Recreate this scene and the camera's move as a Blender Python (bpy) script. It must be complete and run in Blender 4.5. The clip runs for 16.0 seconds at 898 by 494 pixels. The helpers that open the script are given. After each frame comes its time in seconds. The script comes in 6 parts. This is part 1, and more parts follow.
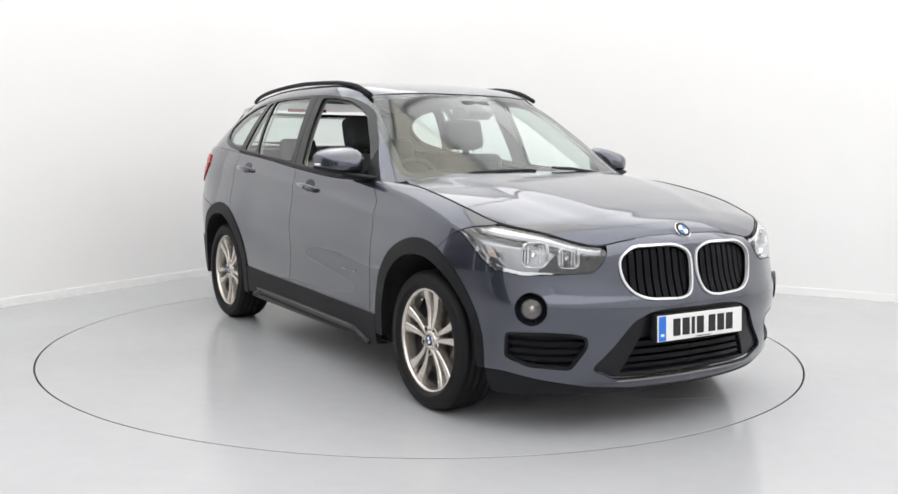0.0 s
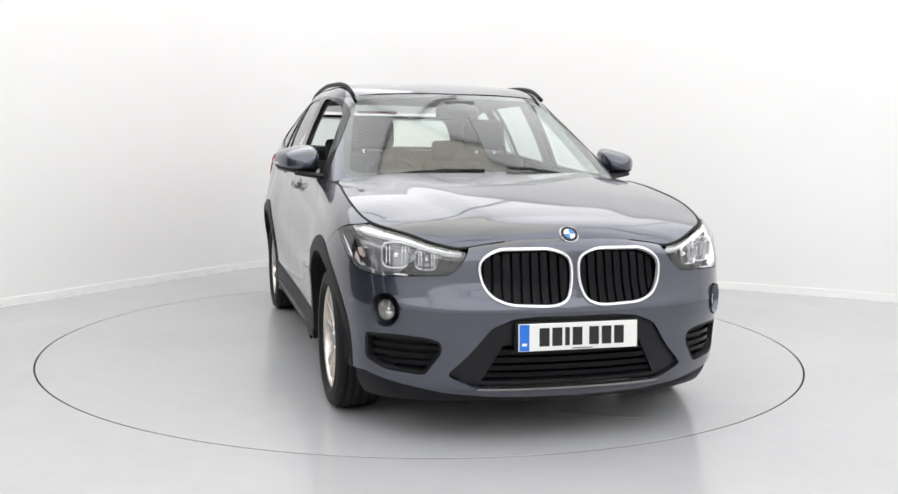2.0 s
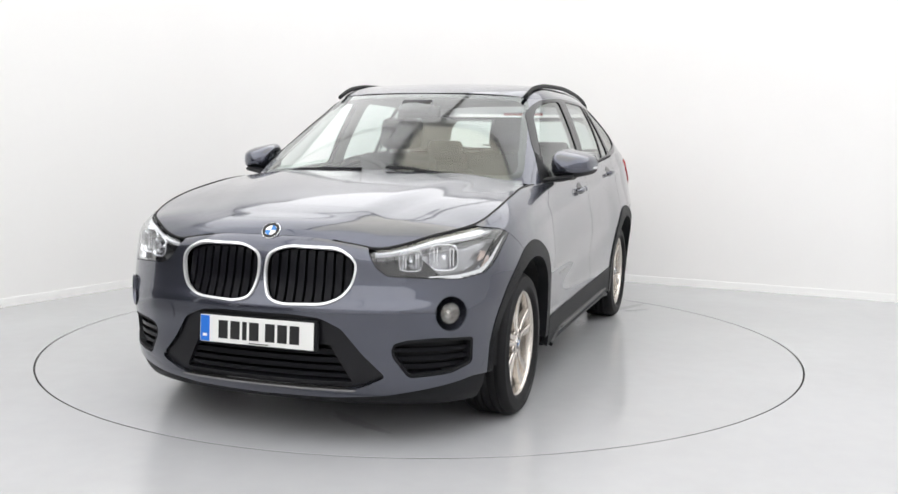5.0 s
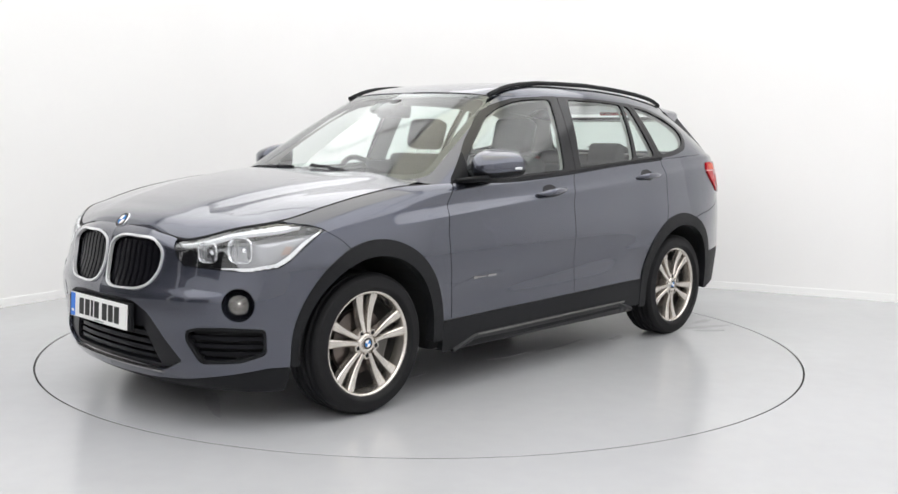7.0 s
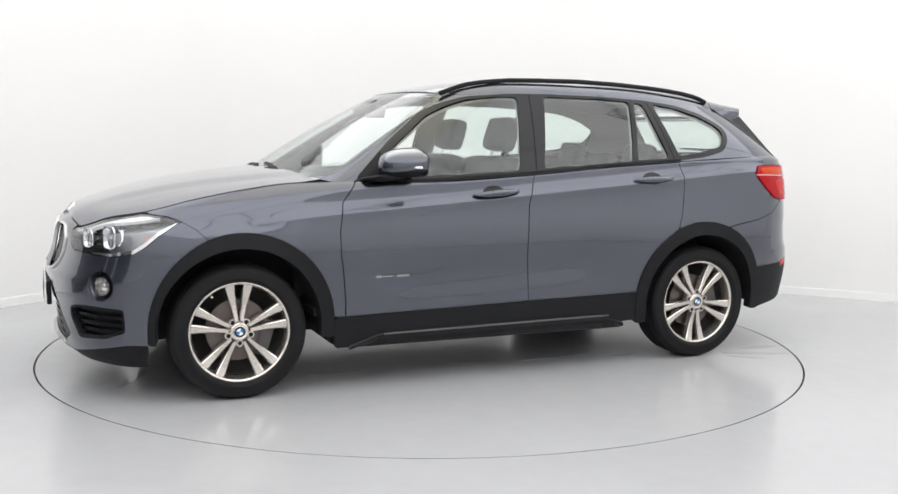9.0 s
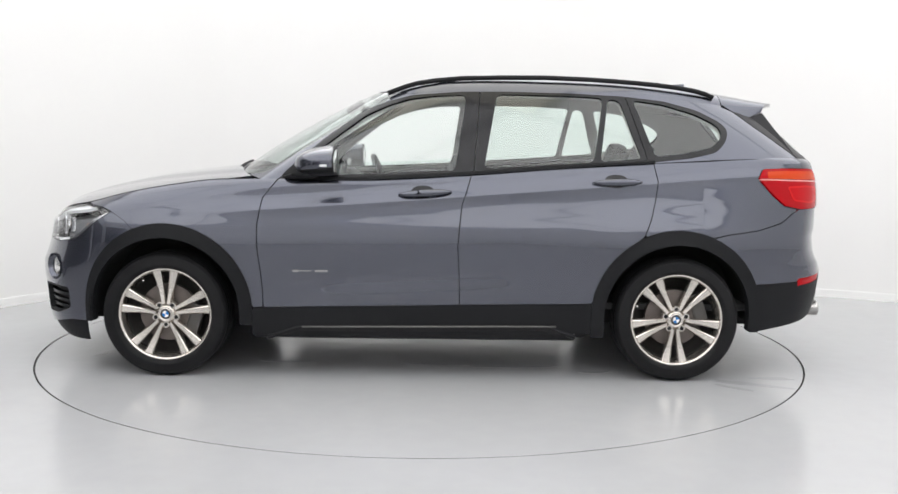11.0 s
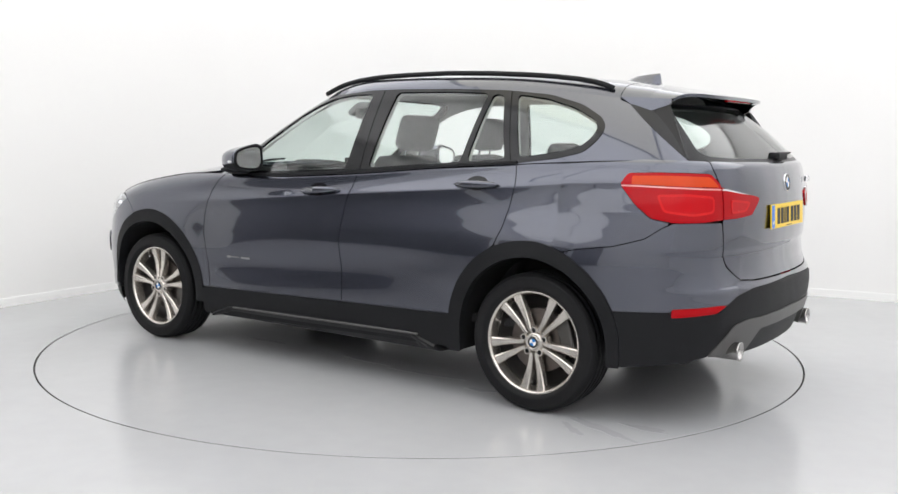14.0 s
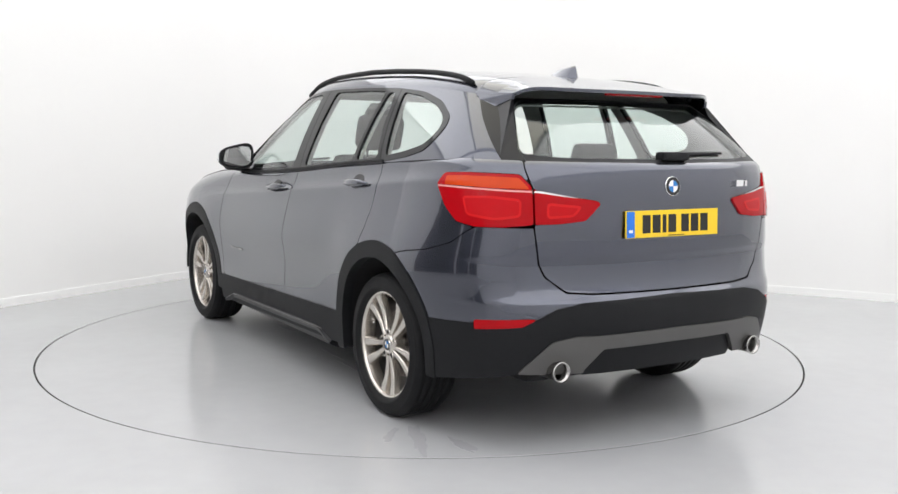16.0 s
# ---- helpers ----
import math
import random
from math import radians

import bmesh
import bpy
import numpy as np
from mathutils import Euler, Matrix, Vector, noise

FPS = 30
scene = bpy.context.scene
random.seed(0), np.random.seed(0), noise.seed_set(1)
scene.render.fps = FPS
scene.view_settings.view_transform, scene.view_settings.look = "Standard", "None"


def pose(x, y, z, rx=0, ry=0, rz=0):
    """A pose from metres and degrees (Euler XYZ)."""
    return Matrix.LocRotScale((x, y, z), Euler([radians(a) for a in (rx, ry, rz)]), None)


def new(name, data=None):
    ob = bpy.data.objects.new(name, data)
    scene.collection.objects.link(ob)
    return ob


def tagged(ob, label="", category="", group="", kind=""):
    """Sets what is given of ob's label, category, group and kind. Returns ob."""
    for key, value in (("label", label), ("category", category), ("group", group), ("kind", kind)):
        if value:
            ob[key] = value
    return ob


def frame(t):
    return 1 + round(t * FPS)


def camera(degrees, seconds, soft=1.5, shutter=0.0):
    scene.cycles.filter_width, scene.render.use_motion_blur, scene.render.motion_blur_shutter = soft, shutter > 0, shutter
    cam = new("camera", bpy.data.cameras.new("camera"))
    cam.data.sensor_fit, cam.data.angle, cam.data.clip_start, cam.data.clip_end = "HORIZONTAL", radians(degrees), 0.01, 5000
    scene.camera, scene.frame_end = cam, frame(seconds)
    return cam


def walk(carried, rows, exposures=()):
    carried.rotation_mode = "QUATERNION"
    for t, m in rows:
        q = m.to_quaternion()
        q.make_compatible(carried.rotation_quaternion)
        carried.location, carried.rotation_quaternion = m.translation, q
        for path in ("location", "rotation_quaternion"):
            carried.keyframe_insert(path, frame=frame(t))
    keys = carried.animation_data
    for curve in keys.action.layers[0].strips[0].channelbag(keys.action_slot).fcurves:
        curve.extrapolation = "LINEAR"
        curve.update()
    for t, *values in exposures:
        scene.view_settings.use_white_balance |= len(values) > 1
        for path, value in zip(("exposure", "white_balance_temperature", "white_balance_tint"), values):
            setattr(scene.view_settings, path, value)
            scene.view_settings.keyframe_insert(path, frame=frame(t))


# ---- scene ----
# ================= camera =================
EYE, FOV, DOWN, YAW, ROLL = (0.0, -5.905, 1.255), 50.25, 6.454, -1.480, 0.80
cam = camera(FOV, 16.0)
VIEW = pose(*EYE, 0, 0, YAW) @ pose(0, 0, 0, 90 - DOWN) @ pose(0, 0, 0, 0, 0, ROLL)
walk(cam, [(0.0, VIEW), (16.0, VIEW)], exposures=[(0.0, 0.0), (16.0, 0.0)])

# ================= light =================
world = bpy.data.worlds.new("world")
scene.world = world
world.use_nodes = True
world.node_tree.nodes["Background"].inputs[0].default_value = (0.9, 0.95, 1.0, 1)
world.node_tree.nodes["Background"].inputs[1].default_value = 0.3
PANEL_POWER = 1.67

# ================= materials =================


def material(name, colour, rough=0.5, metal=0.0, coat=0.0, vary=0.0, scale=8.0, bump=0.0, bump_scale=60.0,
             emit=0.0, glass=False, rough_vary=0.0, ior=1.45):
    m = bpy.data.materials.new(name)
    m.use_nodes = True
    nt = m.node_tree
    b = nt.nodes["Principled BSDF"]
    b.inputs["Base Color"].default_value = (*colour, 1)
    b.inputs["Roughness"].default_value = rough
    b.inputs["Metallic"].default_value = metal
    b.inputs["Coat Weight"].default_value = coat
    b.inputs["Coat Roughness"].default_value = 0.035
    b.inputs["IOR"].default_value = ior
    if glass:
        b.inputs["Transmission Weight"].default_value = 1.0
    if emit:
        b.inputs["Emission Color"].default_value = (*colour, 1)
        b.inputs["Emission Strength"].default_value = emit
    tc = nt.nodes.new("ShaderNodeTexCoord")
    if vary or rough_vary:
        n = nt.nodes.new("ShaderNodeTexNoise")
        n.inputs["Scale"].default_value = scale
        n.inputs["Detail"].default_value = 6.0
        nt.links.new(tc.outputs["Object"], n.inputs["Vector"])
        if vary:
            r = nt.nodes.new("ShaderNodeMapRange")
            r.inputs[3].default_value, r.inputs[4].default_value = 1 - vary, 1 + vary
            mx = nt.nodes.new("ShaderNodeMix")
            mx.data_type, mx.blend_type = "RGBA", "MULTIPLY"
            mx.inputs[0].default_value = 1.0
            mx.inputs[6].default_value = (*colour, 1)
            nt.links.new(n.outputs[0], r.inputs[0])
            nt.links.new(r.outputs[0], mx.inputs[7])
            nt.links.new(mx.outputs[2], b.inputs["Base Color"])
        if rough_vary:
            r = nt.nodes.new("ShaderNodeMapRange")
            r.inputs[3].default_value, r.inputs[4].default_value = max(0, rough - rough_vary), rough + rough_vary
            nt.links.new(n.outputs[0], r.inputs[0])
            nt.links.new(r.outputs[0], b.inputs["Roughness"])
    if bump:
        n = nt.nodes.new("ShaderNodeTexNoise")
        n.inputs["Scale"].default_value = bump_scale
        n.inputs["Detail"].default_value = 3.0
        nt.links.new(tc.outputs["Object"], n.inputs["Vector"])
        bp = nt.nodes.new("ShaderNodeBump")
        bp.inputs["Strength"].default_value = bump
        bp.inputs["Distance"].default_value = 0.002
        nt.links.new(n.outputs[0], bp.inputs["Height"])
        nt.links.new(bp.outputs[0], b.inputs["Normal"])
    return m


def pane(name, colour, tint, rough=0.02):
    """Thin glass: a tinted see-through sheet with a glossy skin that grows at grazing angles."""
    m = bpy.data.materials.new(name)
    m.use_nodes = True
    nt = m.node_tree
    nt.nodes.remove(nt.nodes["Principled BSDF"])
    tr, gl, mx, fr = (nt.nodes.new("ShaderNode" + k) for k in ("BsdfTransparent", "BsdfGlossy", "MixShader", "LayerWeight"))
    tr.inputs[0].default_value = (*colour, 1)
    gl.inputs[0].default_value, gl.inputs[1].default_value = (tint, tint, tint, 1), rough
    fr.inputs[0].default_value = 0.5
    pw, ad = nt.nodes.new("ShaderNodeMath"), nt.nodes.new("ShaderNodeMath")
    pw.operation, pw.inputs[1].default_value = "POWER", 4.0
    ad.operation, ad.inputs[1].default_value, ad.inputs[2].default_value = "MULTIPLY_ADD", 0.85, 0.09
    nt.links.new(fr.outputs[1], pw.inputs[0])
    nt.links.new(pw.outputs[0], ad.inputs[0])
    nt.links.new(ad.outputs[0], mx.inputs[0])
    nt.links.new(tr.outputs[0], mx.inputs[1])
    nt.links.new(gl.outputs[0], mx.inputs[2])
    nt.links.new(mx.outputs[0], nt.nodes["Material Output"].inputs[0])
    return m


def resin(name):
    """Poured grey resin: cloudy tone, patches of higher polish, fine specks and scuffs."""
    m = material(name, (0.436, 0.439, 0.450), 0.24)
    nt = m.node_tree
    b = nt.nodes["Principled BSDF"]
    tc = nt.nodes.new("ShaderNodeTexCoord")

    def noise_node(scale, detail, lo, hi, a, c):
        n, r = nt.nodes.new("ShaderNodeTexNoise"), nt.nodes.new("ShaderNodeMapRange")
        n.inputs["Scale"].default_value, n.inputs["Detail"].default_value = scale, detail
        r.inputs[1].default_value, r.inputs[2].default_value, r.inputs[3].default_value, r.inputs[4].default_value = lo, hi, a, c
        nt.links.new(tc.outputs["Object"], n.inputs["Vector"])
        nt.links.new(n.outputs[0], r.inputs[0])
        return r.outputs[0]

    def times(p, q):
        k = nt.nodes.new("ShaderNodeMath")
        k.operation = "MULTIPLY"
        nt.links.new(p, k.inputs[0])
        nt.links.new(q, k.inputs[1])
        return k.outputs[0]
    tone = times(noise_node(0.7, 3, 0.3, 0.7, 0.965, 1.035), noise_node(9, 6, 0.3, 0.7, 0.985, 1.015))
    mx = nt.nodes.new("ShaderNodeMix")
    mx.data_type, mx.blend_type = "RGBA", "MULTIPLY"
    mx.inputs[0].default_value, mx.inputs[6].default_value = 1.0, (0.436, 0.439, 0.450, 1)
    nt.links.new(tone, mx.inputs[7])
    nt.links.new(mx.outputs[2], b.inputs["Base Color"])
    nt.links.new(noise_node(0.9, 1.0, 0.3, 0.7, 0.15, 0.22), b.inputs["Roughness"])
    return m


WALL = material("white_wall_paint", (0.850, 0.845, 0.842), 0.65, vary=0.015, scale=1.3, bump=0.05, bump_scale=180)
GREY_WALL = material("dark_shutter_paint", (0.06, 0.06, 0.064), 0.5, vary=0.08, scale=1.3, bump=0.05, bump_scale=180)
SKIRT = material("white_skirting_gloss", (0.90, 0.90, 0.895), 0.35, vary=0.02, scale=5)
CEIL = material("white_ceiling_paint", (0.82, 0.82, 0.80), 0.8, vary=0.03, scale=2)
FLOOR = resin("grey_floor_resin")
GROOVE = material("dark_groove", (0.03, 0.03, 0.032), 0.8, vary=0.2, scale=20)
LIGHT = material("light_panel", (1.0, 1.0, 1.0), 0.5, emit=PANEL_POWER)
WARM = material("warm_light_panel", (1.0, 0.970, 0.85), 0.5, emit=PANEL_POWER)
PAINT = material("mineral_grey_car_paint", (0.066, 0.071, 0.097), 0.27, metal=0.88, coat=1.0, vary=0.05, scale=900)
PAINT.node_tree.nodes["Principled BSDF"].inputs["Coat IOR"].default_value = 1.65
BLACK = material("black_textured_plastic", (0.012, 0.0125, 0.014), 0.50, ior=1.25, vary=0.12, scale=30, bump=0.25, bump_scale=900)
SLAT = material("grille_black", (0.006, 0.006, 0.008), 0.25, ior=1.22, vary=0.1, scale=10)
SATIN = material("satin_black", (0.010, 0.010, 0.012), 0.33, ior=1.35, vary=0.1, scale=10)
PIPE = material("tailpipe_steel", (0.42, 0.41, 0.40), 0.22, metal=1.0, vary=0.08, scale=30)
GLOSS = material("gloss_black", (0.008, 0.008, 0.010), 0.12, ior=1.40, vary=0.1, scale=10)
# near-black: puts the shade of hollows into the colour; also for underside parts
DARK = material("dark_cavity", (0.012, 0.012, 0.013), 0.8, vary=0.2, scale=15)
SILVER = material("matt_silver_trim", (0.115, 0.112, 0.110), 0.42, metal=0.5, vary=0.06, scale=12)
TRIM_CHROME = material("polished_trim_chrome", (0.80, 0.80, 0.81), 0.18, metal=0.5, vary=0.04, scale=20)
CHROME = material("chrome", (0.86, 0.86, 0.87), 0.09, metal=1.0, vary=0.03, scale=20)
ALLOY = material("bright_alloy", (0.66, 0.62, 0.575), 0.26, metal=0.9, vary=0.05, scale=18)
ALLOY_DARK = material("grey_alloy", (0.11, 0.105, 0.10), 0.40, metal=0.7, vary=0.08, scale=18)
TYRE = material("tyre_rubber", (0.010, 0.010, 0.011), 0.60, ior=1.28, vary=0.18, scale=25, bump=0.15, bump_scale=300)
GLASS = pane("window_glass", (0.86, 0.935, 0.905), 0.9, 0.08)
LENS = pane("clear_lens", (0.97, 0.98, 0.99), 1.0)
RED_GUIDE = material("pale_red_light_guide", (0.58, 0.012, 0.014), 0.12, ior=1.26, vary=0.05, scale=14)
RED_BRIGHT = material("bright_red_lamp_lens", (0.46, 0.005, 0.009), 0.12, ior=1.24, vary=0.06, scale=14)
RED = material("red_lamp_lens", (0.38, 0.003, 0.007), 0.10, ior=1.26, vary=0.06, scale=14, emit=0.0)
ORANGE = material("orange_red_lamp_lens", (0.56, 0.055, 0.010), 0.12, ior=1.27, vary=0.08, scale=14)
TRIM = material("dark_cabin_trim", (0.030, 0.030, 0.032), 0.7, vary=0.12, scale=14, bump=0.2, bump_scale=400)
CLOTH = material("anthracite_seat_cloth", (0.035, 0.035, 0.038), 0.9, vary=0.15, scale=40, bump=0.3, bump_scale=700)
REFLECTOR = material("polished_lamp_reflector", (0.74, 0.74, 0.75), 0.16, metal=1.0, vary=0.06, scale=60)
LAMP = material("satin_lamp_silver", (0.36, 0.36, 0.37), 0.30, metal=0.8, vary=0.1, scale=40)
LINING = material("grey_headlining", (0.42, 0.42, 0.40), 0.95, vary=0.05, scale=30)
WHITE_PL = material("white_plate", (0.82, 0.82, 0.80), 0.35, vary=0.02, scale=20)
YELLOW_PL = material("yellow_plate", (0.86, 0.58, 0.02), 0.35, vary=0.03, scale=20)
BLUE_PL = material("blue_band", (0.02, 0.17, 0.66), 0.35, vary=0.04, scale=20)
INK = material("black_print", (0.012, 0.012, 0.012), 0.5, vary=0.05, scale=20)
AMBER = material("amber_reflector", (0.42, 0.33, 0.29), 0.15, vary=0.05, scale=20)
DISC = material("brake_disc_steel", (0.15, 0.13, 0.12), 0.42, metal=1.0, vary=0.15, scale=30)
BLUE_EN = material("blue_enamel", (0.03, 0.20, 0.55), 0.15, coat=0.5, vary=0.04, scale=20)
WHITE_EN = material("white_enamel", (0.85, 0.85, 0.85), 0.15, coat=0.5, vary=0.02, scale=20)
MIRROR = material("mirror_glass", (0.92, 0.93, 0.93), 0.02, metal=1.0)
LED = material("white_light_guide", (0.84, 0.85, 0.86), 0.15, vary=0.03, scale=20)
PINK = material("pale_pink_lamp_strip", (0.80, 0.40, 0.38), 0.15, vary=0.04, scale=20)
WET = material("wet_resin", (0.385, 0.386, 0.398), 0.06, ior=1.33, vary=0.05, scale=6)

# ================= mesh helpers =================


def thing(name, label, category, group="", kind=""):
    ob = new(name)
    ob.empty_display_size = 0.1
    return tagged(ob, label, category, group, kind)


def put(name, mesh, mat, parent, label="", m=None):
    ob = new(name, mesh)
    if mat and not mesh.materials:
        mesh.materials.append(mat)
    ob.parent = parent
    if m is not None:
        ob.matrix_basis = m
    if label:
        tagged(ob, label)
    return ob


def mesh_of(bm, smooth=False):
    me = bpy.data.meshes.new("mesh")
    if smooth:
        for f in bm.faces:
            f.smooth = True
    bm.to_mesh(me)
    bm.free()
    return me


def part(name, bm, mat, parent, label="", smooth=False, m=None):
    return put(name, mesh_of(bm, smooth), mat, parent, label, m)


def box(bm, x0, x1, y0, y1, z0, z1, bevel=0.0, seg=2, m=None):
    r = bmesh.ops.create_cube(bm, size=1.0, matrix=Matrix.LocRotScale(((x0 + x1) / 2, (y0 + y1) / 2, (z0 + z1) / 2), None,
                                                                      (abs(x1 - x0), abs(y1 - y0), abs(z1 - z0))))
    vs = r["verts"]
    if bevel:
        es = {e for v in vs for e in v.link_edges}
        out = bmesh.ops.bevel(bm, geom=list(es), offset=bevel, segments=seg, affect="EDGES", profile=0.6)
        vs = list({v for f in out["faces"] for v in f.verts} | {v for v in vs if v.is_valid})
    if m is not None:
        bmesh.ops.transform(bm, matrix=m, verts=vs)
    return vs


def mesh_np(verts, faces, normals=None, flip=False):
    """A mesh from computed arrays; faces flagged smooth where normals are given."""
    me = bpy.data.meshes.new("mesh")
    me.from_pydata([tuple(v) for v in verts], [], [tuple(reversed(f)) for f in faces] if flip else faces)
    me.validate()
    if normals is not None:
        me.polygons.foreach_set("use_smooth", [True] * len(me.polygons))
        me.normals_split_custom_set_from_vertices([tuple(n) for n in normals])
    return me


def lathe(profile, seg=48, axis="y"):
    """A turned body: profile of (radius, along) about the y axis."""
    bm = bmesh.new()
    rings = []
    for r, a in profile:
        rings.append([bm.verts.new((r * math.cos(2 * math.pi * k / seg), a, r * math.sin(2 * math.pi * k / seg))) for k in range(seg)])
    for A, B in zip(rings, rings[1:]):
        for k in range(seg):
            bm.faces.new((A[k], A[(k + 1) % seg], B[(k + 1) % seg], B[k]))
    bmesh.ops.recalc_face_normals(bm, faces=bm.faces)
    return bm


def tube(path, r, seg=8, flat=1.0):
    """A closed-ended tube along a list of points; flat squeezes it in z."""
    bm = bmesh.new()
    P = [Vector(p) for p in path]
    rings = []
    for i, p in enumerate(P):
        d = (P[min(i + 1, len(P) - 1)] - P[max(i - 1, 0)]).normalized()
        a = d.cross(Vector((0, 0, 1)))
        a = a.normalized() if a.length > 1e-4 else Vector((1, 0, 0))
        b = a.cross(d).normalized()
        k = r(i / (len(P) - 1)) if callable(r) else r
        rings.append([bm.verts.new(p + a * k * math.cos(2 * math.pi * j / seg) + b * k * flat * math.sin(2 * math.pi * j / seg)) for j in range(seg)])
    for A, B in zip(rings, rings[1:]):
        for j in range(seg):
            bm.faces.new((A[j], A[(j + 1) % seg], B[(j + 1) % seg], B[j]))
    bm.faces.new(rings[0][::-1])
    bm.faces.new(rings[-1])
    bmesh.ops.recalc_face_normals(bm, faces=bm.faces)
    return bm


# ================= room =================
CORNER = Vector((-1.15, 4.05, 0))
ALONG_L, ALONG_R = Vector((-0.529, -0.849, 0)).normalized(), Vector((0.8965, -0.443, 0)).normalized()
LEN_L, LEN_R, HIGH = 12.5, 10.0, 3.6
C2, C3 = CORNER + ALONG_L * LEN_L, CORNER + ALONG_R * LEN_R
C4 = C2 + ALONG_R * LEN_R


def wall(name, a, b, label):
    d = (b - a).normalized()
    out = Vector((-d.y, d.x, 0))
    mid = (CORNER + C4) / 2
    if (a - mid).dot(out) < 0:
        out = -out
    for nm, z0, z1, off, mat, lab in ((name, 0, HIGH, 0.0, WALL, label), ("baseboard_" + name[5:], 0.0, 0.065, -0.014, SKIRT, "low white painted skirting board")):
        bm = bmesh.new()
        t = 0.15 if off == 0 else 0.0135
        q = []
        for p, e in ((a, -0.15 if off == 0 else 0.0), (b, 0.15 if off == 0 else 0.0)):
            base = p + d * e
            q.append([base + out * off, base + out * (off + t)])
        vs = [bm.verts.new((v.x, v.y, z)) for z in (z0, z1) for v in (q[0][0], q[1][0], q[1][1], q[0][1])]
        for f in ((0, 1, 2, 3), (4, 5, 6, 7), (0, 1, 5, 4), (1, 2, 6, 5), (2, 3, 7, 6), (3, 0, 4, 7)):
            bm.faces.new([vs[k] for k in f])
        bmesh.ops.recalc_face_normals(bm, faces=bm.faces)
        if off:
            top = [e for e in bm.edges if all(v.co.z > 0.06 for v in e.verts)]
            bmesh.ops.bevel(bm, geom=top, offset=0.004, segments=2, affect="EDGES")
        tagged(new(nm, mesh_of(bm)), lab, "wall" if off == 0 else "skirting board", kind="structure").data.materials.append(mat)


def cove(r, name, label, z0, z1, inset, mat):
    """The rounded corner between the two far walls."""
    half = math.acos(ALONG_L.dot(ALONG_R)) / 2
    mid = (ALONG_L + ALONG_R).normalized()
    c = CORNER + mid * (r / math.sin(half))
    a0 = (CORNER + ALONG_L * (r / math.tan(half)) - c)
    a1 = (CORNER + ALONG_R * (r / math.tan(half)) - c)
    t0, t1 = math.atan2(a0.y, a0.x), math.atan2(a1.y, a1.x)
    if t1 > t0:
        t1 -= 2 * math.pi
    bm = bmesh.new()
    n = 40
    rows = []
    for k in range(n + 1):
        t = t0 + (t1 - t0) * k / n
        d = Vector((math.cos(t), math.sin(t), 0))
        p, q = c + d * (r - inset), c + d * (r + 0.012)
        rows.append([(v.x, v.y, z) for v, z in ((p, z0), (p, z1), (q, z1), (q, z0))])
    for j in range(4):
        sheet_v = [[bm.verts.new(row[j]), bm.verts.new(row[(j + 1) % 4])] for row in rows]
        for A, B in zip(sheet_v, sheet_v[1:]):
            bm.faces.new((A[0], B[0], B[1], A[1])).smooth = True
    for f in bm.faces:
        f.normal_update()
        if abs(f.normal.z) < 0.5 and f.normal.dot(c - f.calc_center_median()) * (1 if (f.calc_center_median() - c).xy.length < r + 0.006 else -1) < 0:
            f.normal_flip()
    ob = new(name, mesh_of(bm))
    ob.data.materials.append(mat)
    tagged(ob, label, "wall" if z1 > 1 else "skirting board", kind="structure")


cove(1.35, "wall_corner", "plain white rounded wall corner", 0.0, HIGH, 0.0, WALL)
cove(1.35, "baseboard_corner", "low white painted skirting board", 0.0, 0.065, 0.0135, SKIRT)
wall("wall_west", CORNER, C2, "plain white painted studio wall")
wall("wall_north", CORNER, C3, "plain white painted studio wall")
wall("wall_south", C2, C4, "plain white painted studio wall")
wall("wall_east", C3, C4, "plain white painted studio wall")



def unseen_shutter(name, at, along, half):
    """An unseen dark slatted shutter, added so the car's flank mirrors something dark."""
    inward = Vector((-along.y, along.x, 0)).normalized()
    if inward.dot((CORNER + C4) / 2 - at) < 0:
        inward = -inward
    m = Matrix.Translation(at + inward * 0.035) @ Matrix.Rotation(math.atan2(along.y, along.x), 4, "Z")
    door = tagged(new(name), "unseen dark slatted shutter, added for the dark area mirrored in the car", "roller door", kind="structure")
    door.matrix_basis = m
    bm = bmesh.new()
    box(bm, -half, half, -0.012, 0.012, 0.0, 0.104, 0.006, 1)
    slat = mesh_of(bm)
    slat.materials.append(GREY_WALL)
    for k in range(25):
        put("slat", slat, None, door, m=Matrix.Translation((0, 0, 0.005 + 0.106 * k)))
    # pale frame added for the bright lines mirrored in the paintwork
    for x0, x1, z0, z1 in ((-half - 0.15, -half - 0.005, 0, 2.8), (half + 0.005, half + 0.15, 0, 2.8), (-half - 0.005, half + 0.005, 2.66, 2.8)):
        bm = bmesh.new()
        box(bm, x0, x1, -0.03, 0.02, z0, z1, 0.004, 1)
        part("shutter_frame", bm, SKIRT, door)


unseen_shutter("unseen_shutter_1", CORNER + ALONG_L * 7.25, ALONG_L, 1.50)
unseen_shutter("unseen_shutter_2", CORNER + ALONG_L * 10.62, ALONG_L, 1.55)
unseen_shutter("unseen_shutter_3", C2 + ALONG_R * 1.45, ALONG_R, 1.10)
RING = 2.243


